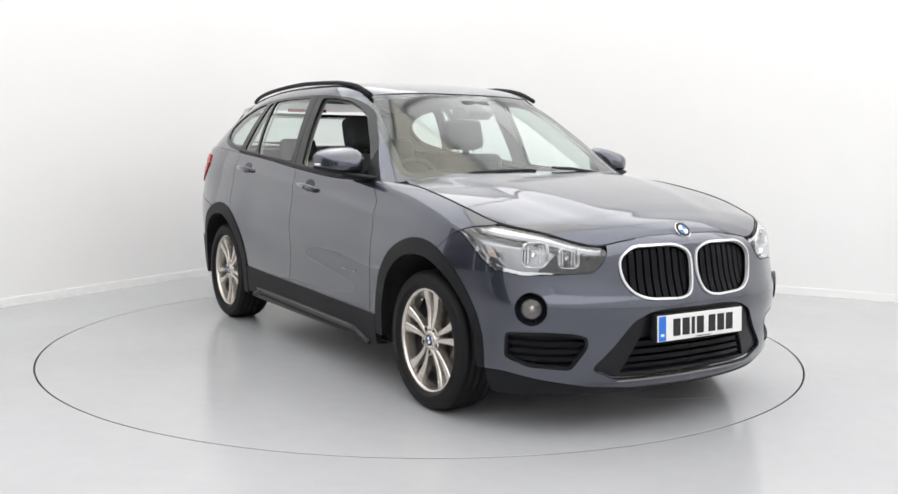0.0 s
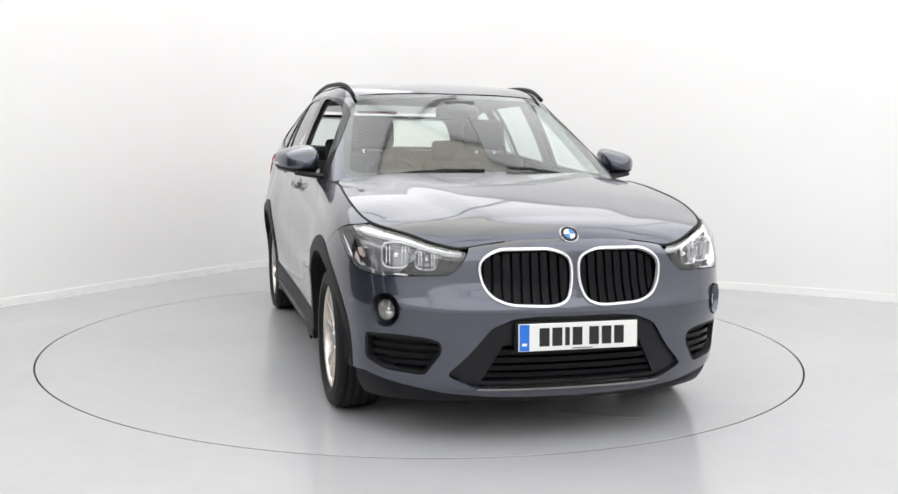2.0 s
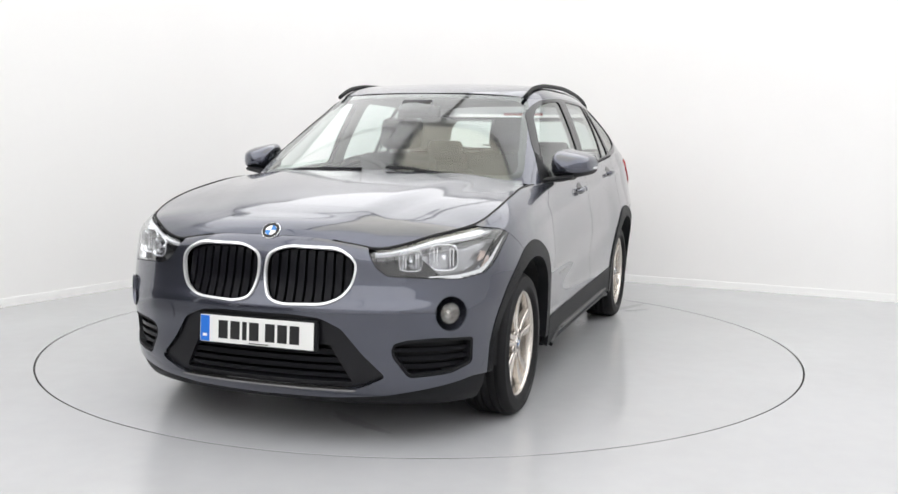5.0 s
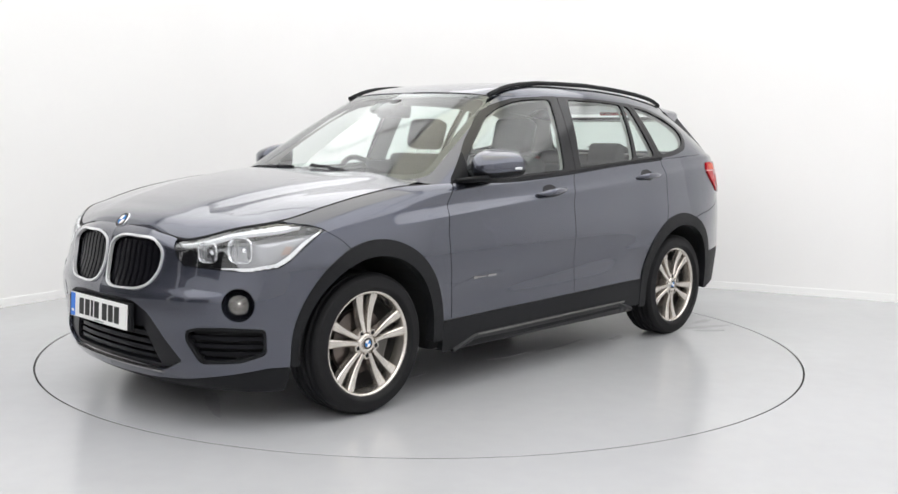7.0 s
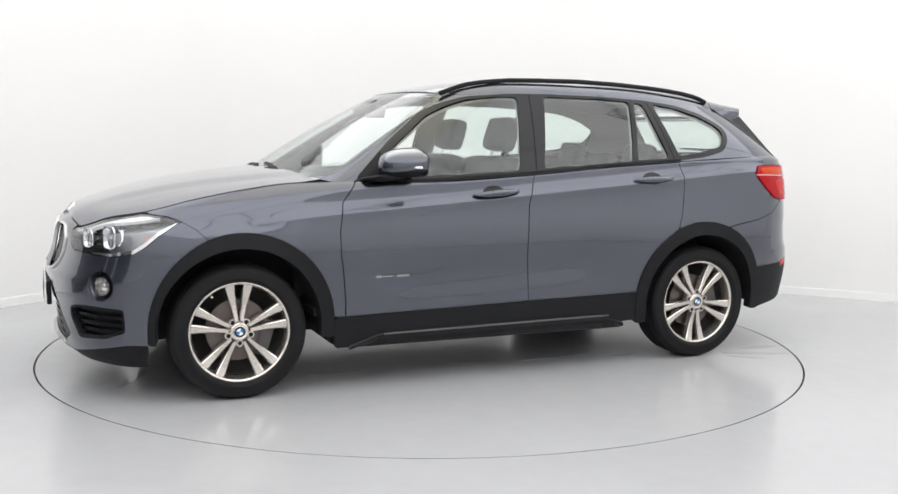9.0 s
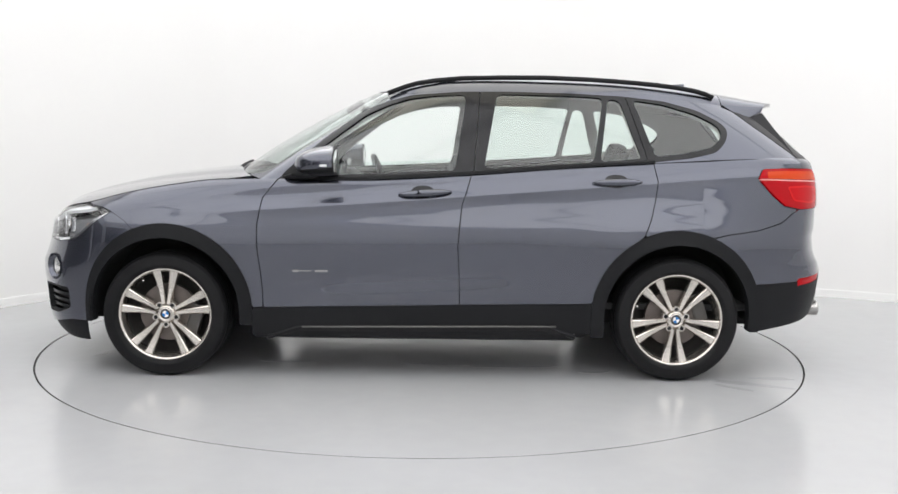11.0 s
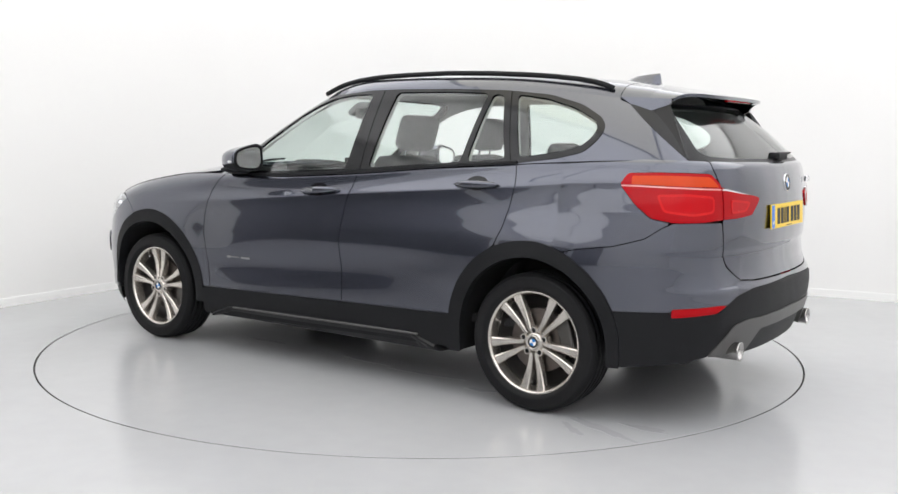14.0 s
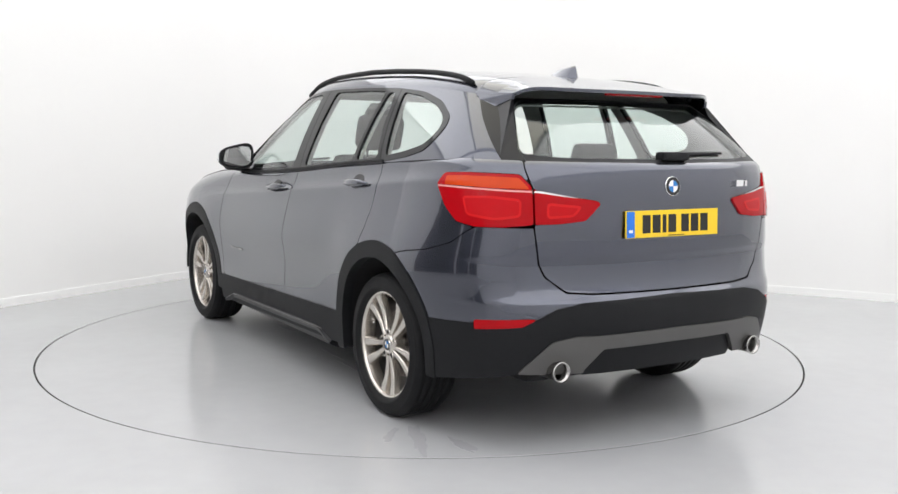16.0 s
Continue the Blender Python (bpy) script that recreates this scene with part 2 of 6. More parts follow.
def disc_mesh(r0, r1, z, seg=160):
    bm = bmesh.new()
    if r0 == 0:
        c = [bm.verts.new((r1 * math.cos(2 * math.pi * k / seg), r1 * math.sin(2 * math.pi * k / seg), z)) for k in range(seg)]
        bm.faces.new(c)
        return bm
    A = [[bm.verts.new((r * math.cos(2 * math.pi * k / seg), r * math.sin(2 * math.pi * k / seg), z)) for k in range(seg)] for r in (r0, r1)]
    for k in range(seg):
        bm.faces.new((A[0][k], A[1][k], A[1][(k + 1) % seg], A[0][(k + 1) % seg]))
    return bm


def build_floor():
    """The floor with a round pit in which the turntable sits."""
    bm = bmesh.new()
    seg = 192
    ringv = [bm.verts.new(((RING + 0.004) * math.cos(2 * math.pi * k / seg), (RING + 0.004) * math.sin(2 * math.pi * k / seg), 0)) for k in range(seg)]
    deep = [bm.verts.new((v.co.x, v.co.y, -0.03)) for v in ringv]
    outer = []
    quad = [CORNER, C2, C4, C3]
    for v in ringv:
        d = Vector((v.co.x, v.co.y))
        best = 1e9
        for a, b in zip(quad, quad[1:] + quad[:1]):
            e = Vector((b.x - a.x, b.y - a.y))
            den = d.x * e.y - d.y * e.x
            if abs(den) > 1e-9:
                k = (a.x * e.y - a.y * e.x) / den
                if k > 0:
                    best = min(best, k)
        outer.append(bm.verts.new((d.x * best * 1.02, d.y * best * 1.02, 0)))
    for k in range(seg):
        j = (k + 1) % seg
        bm.faces.new((ringv[k], outer[k], outer[j], ringv[j]))
        bm.faces.new((ringv[k], ringv[j], deep[j], deep[k]))
    bm.faces.new(deep)
    bmesh.ops.recalc_face_normals(bm, faces=bm.faces)
    for f in bm.faces:
        if abs(f.normal.z) > 0.5 and f.normal.z < 0:
            f.normal_flip()
    ob = tagged(new("floor", mesh_of(bm)), "light grey glossy resin floor", "floor", kind="structure")
    ob.data.materials.append(FLOOR)
    ob.data.materials.append(GROOVE)
    for p in ob.data.polygons:
        if max(ob.data.vertices[v].co.z for v in p.vertices) < -0.01:
            p.material_index = 1


build_floor()
turntable = thing("turntable", "round grey resin turntable plate flush in the floor", "turntable")
bm = lathe([(RING - 0.006, -0.026), (RING - 0.006, -0.0015), (RING - 0.0075, 0.0)], seg=192)
bmesh.ops.transform(bm, matrix=Matrix.Rotation(math.pi / 2, 4, "X"), verts=bm.verts)
top = max(bm.verts, key=lambda v: v.co.z).co.z
bm.faces.new(sorted([v for v in bm.verts if v.co.z > top - 1e-4], key=lambda v: math.atan2(v.co.y, v.co.x)))
bmesh.ops.recalc_face_normals(bm, faces=bm.faces)
me = mesh_of(bm)
me.materials.append(FLOOR)
put("plate", me, None, turntable)
# near-black band round the plate's side, facing the gap
bm = lathe([(RING - 0.0062, -0.027), (RING - 0.0042, -0.027), (RING - 0.0042, -0.002), (RING - 0.0062, -0.002)], seg=192)
bmesh.ops.transform(bm, matrix=Matrix.Rotation(math.pi / 2, 4, "X"), verts=bm.verts)
part("edge_band", bm, GROOVE, turntable, "dark edge band facing the floor gap")



def puddle(x, y, rx, ry, rz, seed):
    """A thin wet patch with a ragged rim, lying on the plate."""
    rnd = random.Random(seed)
    ph = [(rnd.uniform(0, 6.28), rnd.uniform(0.12, 0.30) / k ** 0.4, k) for k in (2, 3, 5, 7, 11)]
    bm = bmesh.new()
    rim_v = []
    for k in range(72):
        a = 2 * math.pi * k / 72
        r = 1 + sum(w * math.sin(n * a + p) for p, w, n in ph)
        rim_v.append(bm.verts.new((rx * r * math.cos(a), ry * r * math.sin(a), 0.0)))
    low = [bm.verts.new((v.co.x * 1.01, v.co.y * 1.01, -0.0012)) for v in rim_v]
    bm.faces.new(rim_v)
    for k in range(72):
        j = (k + 1) % 72
        bm.faces.new((low[k], low[j], rim_v[j], rim_v[k]))
    ob = new("puddle", mesh_of(bm))
    ob.data.materials.append(WET)
    tagged(ob, "thin patch of water on the grey resin plate", "puddle", "water drips")
    return ob, pose(x, y, 0.0013, 0, 0, rz)


PUDDLES = [puddle(*a) for a in ((-1.72, 1.02, 0.17, 0.035, -25, 1), (-1.88, 0.90, 0.10, 0.03, -10, 2), (-1.62, 1.10, 0.09, 0.022, -40, 3), (-0.55, 0.70, 0.20, 0.018, 4, 4),
                                (-0.05, 0.66, 0.16, 0.016, -3, 5), (-0.95, 0.80, 0.10, 0.020, 8, 6), (0.75, 0.62, 0.13, 0.020, 2, 7), (1.75, 0.35, 0.16, 0.04, 60, 8))]

bm = bmesh.new()
box(bm, -9.5, 10, -12, 6, HIGH, HIGH + 0.1)
tagged(new("ceiling", mesh_of(bm)), "white painted flat studio ceiling", "ceiling", kind="structure").data.materials.append(CEIL)


def ceiling_light(x, y, lx, ly, rz, glow):
    t = thing("ceiling_light", "wide white luminous ceiling light box", "ceiling light", "studio lights")
    t.matrix_basis = pose(x, y, HIGH, 0, 0, rz)
    bm = bmesh.new()
    for x0, x1, y0, y1 in ((-lx / 2, lx / 2, -ly / 2, -ly / 2 + 0.03), (-lx / 2, lx / 2, ly / 2 - 0.03, ly / 2),
                           (-lx / 2, -lx / 2 + 0.03, -ly / 2 + 0.03, ly / 2 - 0.03), (lx / 2 - 0.03, lx / 2, -ly / 2 + 0.03, ly / 2 - 0.03)):
        box(bm, x0, x1, y0, y1, -0.08, -0.001)
    part("frame", bm, SKIRT, t)
    bm = bmesh.new()
    box(bm, -lx / 2 + 0.03, lx / 2 - 0.03, -ly / 2 + 0.03, ly / 2 - 0.03, -0.06, -0.05)
    part("diffuser", bm, glow, t)


# rows of wide light boxes over the whole studio, one of them a little warmer
for a_ in range(5):
    for b_ in range(4):
        at = CORNER + ALONG_L * (1.30 + 2.45 * a_) + ALONG_R * (1.30 + 2.45 * b_)
        ceiling_light(at.x, at.y, 2.43, 2.42, -26.3, WARM if (a_, b_) == (1, 1) else LIGHT)

# ================= car: master surfaces =================
# Car space: x ahead, y to its left, z up; the wheels stand on z = 0.


def spline(pairs):
    """A smooth one-valued curve through a few (a, b) pairs (monotone cubic)."""
    a, b = (np.array(v, float) for v in zip(*sorted(pairs)))
    h, d = np.diff(a), np.diff(b) / np.diff(a)
    m = np.empty_like(b)
    m[0], m[-1] = d[0], d[-1]
    for i in range(1, len(b) - 1):
        m[i] = 0 if d[i - 1] * d[i] <= 0 else 3 * (h[i - 1] + h[i]) / ((2 * h[i] + h[i - 1]) / d[i - 1] + (h[i] + 2 * h[i - 1]) / d[i])

    def f(x):
        x = np.clip(np.asarray(x, float), a[0], a[-1])
        i = np.clip(np.searchsorted(a, x) - 1, 0, len(h) - 1)
        t = (x - a[i]) / h[i]
        return b[i] * (1 + 2 * t) * (1 - t) ** 2 + m[i] * h[i] * t * (1 - t) ** 2 + b[i + 1] * t * t * (3 - 2 * t) + m[i + 1] * h[i] * t * t * (t - 1)
    return f


def through_points(pts, n=40):
    """Catmull-Rom through points, as a dense array."""
    P = np.array(pts, float)
    Q = np.vstack([2 * P[0] - P[1], P, 2 * P[-1] - P[-2]])
    out = []
    for i in range(1, len(Q) - 2):
        t = np.linspace(0, 1, n, endpoint=False)[:, None]
        p0, p1, p2, p3 = Q[i - 1], Q[i], Q[i + 1], Q[i + 2]
        out.append(0.5 * (2 * p1 + (p2 - p0) * t + (2 * p0 - 5 * p1 + 4 * p2 - p3) * t ** 2 + (3 * p1 - p0 - 3 * p2 + p3) * t ** 3))
    return np.vstack(out + [P[-1:]])


# plan outline of the lower body at its widest, from the middle of the nose to the middle of the tail
PLAN = through_points([(2.172, 0), (2.163, 0.2), (2.132, 0.4), (2.068, 0.595), (1.952, 0.768), (1.79, 0.872), (1.58, 0.924), (1.335, 0.940),
                       (1.0, 0.937), (0.4, 0.932), (-0.4, 0.932), (-1.0, 0.934), (-1.335, 0.936), (-1.6, 0.927), (-1.83, 0.895), (-2.01, 0.828),
                       (-2.125, 0.715), (-2.185, 0.57), (-2.228, 0.36), (-2.246, 0.17), (-2.25, 0)])
ARC = np.concatenate([[0], np.cumsum(np.linalg.norm(np.diff(PLAN, axis=0), axis=1))])
TAN = np.gradient(PLAN, ARC, axis=0)
TAN /= np.linalg.norm(TAN, axis=1)[:, None]
UMAX = ARC[-1]
# how far the skin lies inside that outline at each height, ahead, at the side and behind
IN_F = spline([(0.16, 0.10), (0.20, 0.058), (0.30, 0.022), (0.42, 0.012), (0.52, 0.0), (0.56, 0.0), (0.62, 0.022), (0.68, 0.042), (0.78, 0.062), (0.86, 0.09), (0.92, 0.13), (1.1, 0.25)])
IN_S = spline([(0.14, 0.075), (0.25, 0.035), (0.38, 0.026), (0.50, 0.019), (0.62, 0.012), (0.70, 0.012), (0.78, 0.021), (0.87, 0.040), (0.945, 0.057), (1.0, 0.068), (1.06, 0.083), (1.16, 0.112), (1.25, 0.14)])
IN_R = spline([(0.22, 0.12), (0.30, 0.06), (0.38, 0.030), (0.46, 0.010), (0.55, 0.0), (0.61, 0.006), (0.645, 0.026), (0.70, 0.046), (0.765, 0.053), (0.80, 0.044), (0.92, 0.039), (1.0, 0.042), (1.08, 0.050), (1.14, 0.064), (1.20, 0.095), (1.3, 0.14)])


def outline(u):
    u = np.clip(u, 0, UMAX)
    p = np.stack([np.interp(u, ARC, PLAN[:, k]) for k in (0, 1)], -1)
    t = np.stack([np.interp(u, ARC, TAN[:, k]) for k in (0, 1)], -1)
    t /= np.linalg.norm(t, axis=-1)[..., None]
    return p, np.stack([t[..., 1], -t[..., 0]], -1)


def _raw(u, z):
    p, n = outline(u)
    wf, ws, wr = np.clip(n[..., 0], 0, 1) ** 2, n[..., 1] ** 2, np.clip(-n[..., 0], 0, 1) ** 2
    inset = (wf * IN_F(z) + ws * IN_S(z) + wr * IN_R(z)) / (wf + ws + wr)
    return p, n, inset


# upper rim of the lower body, by places on the outline
def u_of_x(x):
    k = np.argmin(np.abs(PLAN[:, 0] - x) + (PLAN[:, 1] < 0.5) * 0)
    return ARC[k]


def u_of_y(y, front=True):
    half = PLAN[:, 0] > 0 if front else PLAN[:, 0] < 0
    d = np.where(half, np.abs(PLAN[:, 1] - y), 9) + np.where(half & (np.abs(PLAN[:, 0]) < 1.5), 5, 0)
    return ARC[np.argmin(d)]


RIM = spline([(0, 0.852), (u_of_y(0.2), 0.848), (u_of_y(0.38), 0.828), (u_of_y(0.50), 0.812), (u_of_y(0.60), 0.828), (u_of_y(0.72), 0.862), (u_of_x(1.76), 0.902),
              (u_of_x(1.55), 0.952), (u_of_x(1.3), 0.998), (u_of_x(1.05), 1.028), (u_of_x(0.8), 1.036), (u_of_x(0.35), 1.042), (u_of_x(-0.26), 1.080), (u_of_x(-0.66), 1.116),
              (u_of_x(-1.14), 1.146), (u_of_x(-1.45), 1.168), (u_of_x(-1.75), 1.178), (u_of_y(0.6, False), 1.172), (UMAX, 1.165)])
ROUND = spline([(0, 0.05), (u_of_y(0.5), 0.05), (u_of_x(1.7), 0.09), (u_of_x(1.2), 0.10), (u_of_x(0.8), 0.05), (u_of_x(0.5), 0.02), (u_of_x(-1.2), 0.02), (u_of_x(-1.6), 0.03), (UMAX, 0.02)])
# the shoulder line along the side: height by place; the skin is pinched above and below it
SHOULDER = spline([(1.3, 0.850), (1.05, 0.868), (0.5, 0.908), (0.0, 0.945), (-0.4, 0.978), (-0.77, 1.008), (-1.3, 1.053), (-1.7, 1.084), (-2.0, 1.09)])


def skin(u, z):
    """The lower body's skin at arc u and height z."""
    u, z = np.broadcast_arrays(np.asarray(u, float), np.asarray(z, float))
    p, n, inset = _raw(u, z)
    top, r = RIM(u), ROUND(u)
    t = np.clip((z - (top - r)) / r, 0, 1.3)
    inset = inset + 0.55 * r * t ** 2.4
    d = z - SHOULDER(p[..., 0])
    fade = np.clip((1.25 - p[..., 0]) / 0.4, 0, 1) * np.clip((p[..., 0] + 2.0) / 0.3, 0, 1)
    inset = inset - fade * 0.013 * np.exp(-(np.sqrt(d * d + 7e-5)) / 0.035) + fade * 0.006 * np.exp(-((d - 0.05) / 0.05) ** 2)
    # scoop low on the doors
    mid = np.exp(-((p[..., 0] - 0.0) / 0.75) ** 4)
    inset = inset + mid * 0.016 * np.exp(-((z - 0.57 + 0.06 * p[..., 0]) / 0.10) ** 2)
    # haunches over the wheels
    for xc in (1.335, -1.335):
        inset = inset - 0.016 * np.exp(-((p[..., 0] - xc) / 0.42) ** 4) * np.exp(-((z - 0.72) / 0.22) ** 2)
    # fuller rear corners at the height of the lamps
    inset = inset - 0.030 * np.clip((-1.45 - p[..., 0]) / 0.4, 0, 1) * np.clip((z - 0.60) / 0.35, 0, 1) * n[..., 1] ** 2
    q = p - n * inset[..., None]
    return np.concatenate([q, z[..., None]], -1)


def normal_of(S, a, b, ea=2e-3, eb=2e-3):
    n = np.cross(S(a + ea, b) - S(a - ea, b), S(a, b + eb) - S(a, b - eb))
    return n / (np.linalg.norm(n, axis=-1)[..., None] + 1e-12)


# greenhouse: stations round the belt (below) and the roof's edge (above)
BELT = through_points([(1.045, 0, 1.082), (1.025, 0.3, 1.08), (0.965, 0.56, 1.07), (0.88, 0.715, 1.052), (0.76, 0.815, 1.036), (0.35, 0.846, 1.044), (-0.26, 0.842, 1.081),
                       (-0.75, 0.835, 1.121), (-1.14, 0.828, 1.146), (-1.5, 0.822, 1.168), (-1.77, 0.800, 1.178), (-1.97, 0.725, 1.178), (-2.075, 0.585, 1.174),
                       (-2.135, 0.3, 1.168), (-2.15, 0, 1.165)], 24)
EAVE = through_points([(0.285, 0, 1.515), (0.27, 0.25, 1.513), (0.225, 0.46, 1.505), (0.165, 0.565, 1.493), (0.05, 0.628, 1.492), (-0.08, 0.650, 1.506), (-0.30, 0.660, 1.517),
                       (-0.75, 0.658, 1.515), (-1.08, 0.645, 1.503), (-1.36, 0.627, 1.480), (-1.55, 0.602, 1.458), (-1.68, 0.565, 1.440), (-1.78, 0.50, 1.428),
                       (-1.845, 0.27, 1.428), (-1.865, 0, 1.428)], 24)
KMAX = len(BELT) - 1
BULGE = spline([(0, 0.030), (3 * 24, 0.012), (5 * 24, 0.016), (9 * 24, 0.016), (11 * 24, 0.012), (KMAX, 0.02)])


def house(k, v):
    """The greenhouse's skin: k runs round it (0 nose to KMAX tail), v from belt to roof."""
    k, v = np.broadcast_arrays(np.asarray(k, float), np.asarray(v, float))
    i = np.arange(KMAX + 1)
    kc = np.clip(k, 0, KMAX)
    lo, hi = (np.stack([np.interp(kc, i, c[:, j]) for j in range(3)], -1) for c in (BELT, EAVE))
    tl = np.stack([np.interp(kc, i, np.gradient(BELT[:, j])) for j in range(2)], -1)
    tl /= np.linalg.norm(tl, axis=-1)[..., None]
    out = np.stack([tl[..., 1], -tl[..., 0]], -1)
    p = lo + (hi - lo) * v[..., None]
    b = BULGE(kc) * 4 * v * (1 - v)
    p[..., :2] += out * b[..., None]
    p[..., 2] += 0.5 * b * np.clip(1 - np.abs(out[..., 1]), 0, 1)
    return p


# ---- regions: positive inside ----


def poly(points, gap=0.0):
    """Signed distance to a polygon (positive inside), shrunk by gap."""
    P = np.array(points, float)

    def f(a, b):
        best = np.full(a.shape, 1e9)
        inside = np.zeros(a.shape, bool)
        for (x0, y0), (x1, y1) in zip(P, np.roll(P, -1, 0)):
            ex, ey = x1 - x0, y1 - y0
            t = np.clip(((a - x0) * ex + (b - y0) * ey) / (ex * ex + ey * ey + 1e-12), 0, 1)
            best = np.minimum(best, np.hypot(a - x0 - t * ex, b - y0 - t * ey))
            if y0 != y1:
                inside ^= ((y0 > b) != (y1 > b)) & (a < (b - y0) * ex / (y1 - y0) + x0)
        return np.where(inside, best, -best) - gap
    return f


def soft_poly(points, gap=0.0, n=8):
    """A polygon with its corners rounded by a closed smooth curve."""
    P = np.array(points, float)
    Q = np.vstack([(P + np.roll(P, 1, 0)) / 2])
    out = []
    for i in range(len(P)):
        a, b, c = Q[i], P[i], Q[(i + 1) % len(P)]
        for t in np.linspace(0, 1, n, endpoint=False):
            out.append((1 - t) ** 2 * a + 2 * t * (1 - t) * b + t * t * c)
    return poly(out, gap)


def rounded(points, r, gap=0.0, n=5):
    """A polygon whose corners are cut to a radius of about r."""
    P = np.array(points, float)
    out = []
    for i in range(len(P)):
        b, a, c = P[i], P[i - 1], P[(i + 1) % len(P)]
        la, lc = np.linalg.norm(a - b), np.linalg.norm(c - b)
        p0, p2 = b + (a - b) * min(0.45, r / la), b + (c - b) * min(0.45, r / lc)
        for t in np.linspace(0, 1, n):
            out.append((1 - t) ** 2 * p0 + 2 * t * (1 - t) * b + t * t * p2)
    return poly(out, gap)


def both(*fs):
    return lambda a, b: np.minimum.reduce([f(a, b) for f in fs])


def either(*fs):
    return lambda a, b: np.maximum.reduce([f(a, b) for f in fs])


def less(f, *gs, gap=0.0):
    return lambda a, b: np.minimum.reduce([f(a, b)] + [-g(a, b) - gap for g in gs])


def sheet(S, f, a0, a1, b0, b1, da, db, lift=0.0, depth=0.014, back=False, largest=False):
    """The piece of surface S where f > 0, lifted along its normal, its edges turned in by depth. Gives verts, faces, normals."""
    A, B = np.linspace(a0, a1, max(2, int(round((a1 - a0) / da)) + 1)), np.linspace(b0, b1, max(2, int(round((b1 - b0) / db)) + 1))
    ga, gb = np.meshgrid(A, B, indexing="ij")
    F = f(ga, gb)
    na, nb = F.shape
    pos = F > 0
    pa, pb, ids, faces = [], [], {}, []

    def corner(i, j):
        key = (i, j)
        if key not in ids:
            ids[key] = len(pa)
            pa.append(ga[i, j])
            pb.append(gb[i, j])
        return ids[key]

    def crossing(p, q):
        key = (min(p, q), max(p, q))
        if key not in ids:
            t = F[p] / (F[p] - F[q])
            t = min(max(t, 0.02), 0.98)
            ids[key] = len(pa)
            pa.append(ga[p] + (ga[q] - ga[p]) * t)
            pb.append(gb[p] + (gb[q] - gb[p]) * t)
        return ids[key]

    cnt = pos[:-1, :-1].astype(int) + pos[1:, :-1] + pos[1:, 1:] + pos[:-1, 1:]
    for i, j in zip(*np.nonzero(cnt)):
        c = ((i, j), (i + 1, j), (i + 1, j + 1), (i, j + 1))
        if cnt[i, j] == 4:
            faces.append([corner(*q) for q in c])
            continue
        ring = []
        for k in range(4):
            p, q = c[k], c[(k + 1) % 4]
            if pos[p]:
                ring.append(corner(*p))
            if pos[p] != pos[q]:
                ring.append(crossing(p, q))
        if len(ring) > 2:
            faces.append(ring)
    if not faces:
        return [], [], []
    if largest:
        boss = list(range(len(pa)))

        def root(i):
            while boss[i] != i:
                boss[i] = boss[boss[i]]
                i = boss[i]
            return i
        for fc in faces:
            for k in fc[1:]:
                boss[root(k)] = root(fc[0])
        tally = {}
        for fc in faces:
            tally[root(fc[0])] = tally.get(root(fc[0]), 0) + 1
        keep = max(tally, key=tally.get)
        faces = [fc for fc in faces if root(fc[0]) == keep]
    pa, pb = np.array(pa), np.array(pb)
    V, N = S(pa, pb), normal_of(S, pa, pb, *((0.05, 2e-3) if S is house else (2e-3, 2e-3)))
    V = V + N * lift
    count = {}
    for fc in faces:
        for a, b in zip(fc, fc[1:] + fc[:1]):
            count[(a, b)] = 1
    rim = [(a, b) for a, b in count if (b, a) not in count]
    verts, norms = [V], [N]
    base = len(V)
    if depth:
        extra, en, n = [], [], base
        for a, b in rim:
            if abs(V[a][1]) < 2e-4 and abs(V[b][1]) < 2e-4:
                continue
            e = V[b] - V[a]
            o = np.cross(e, N[a])
            o /= np.linalg.norm(o) + 1e-12
            extra += [V[a], V[b], V[b] - N[b] * depth, V[a] - N[a] * depth]
            en += [o] * 4
            faces.append([n + 1, n, n + 3, n + 2])
            n += 4
        if extra:
            verts.append(np.array(extra))
            norms.append(np.array(en))
    V, N = np.vstack(verts), np.vstack(norms)
    if back:
        m = len(V)
        V, N = np.vstack([V, V[:base] - N[:base] * depth]), np.vstack([N, -N[:base]])
        faces += [[m + k for k in reversed(fc)] for fc in faces if max(fc) < base]
    return V, faces, N


def half_mesh(S, f, rng, da, db, side=1, **k):
    V, F, N = sheet(S, f, *rng, da, db, **k)
    if not len(V):
        return None
    sg = np.array([1, side, 1])
    return mesh_np(V * sg, F, N * sg, flip=side < 0)


def whole_mesh(S, f, rng, da, db, **k):
    """Both halves of a piece that crosses the middle, in one mesh."""
    V, F, N = sheet(S, f, *rng, da, db, **k)
    sg = np.array([1, -1, 1])
    n = len(V)
    return mesh_np(np.vstack([V, V * sg]), F + [[n + i for i in reversed(fc)] for fc in F], np.vstack([N, N * sg]))


def flat(points):
    """Places (x, y, z) on the lower body as (u, z)."""
    us = np.linspace(0, UMAX, 1200)
    out = []
    for x, y, z in points:
        q = skin(us, np.full_like(us, z))
        out.append((us[np.argmin((q[:, 0] - x) ** 2 + (q[:, 1] - y) ** 2)], z))
    return out


def flat_x(points):
    """Places (x, z) on the side as (u, z)."""
    return flat([(x, 0.9, z) for x, z in points])


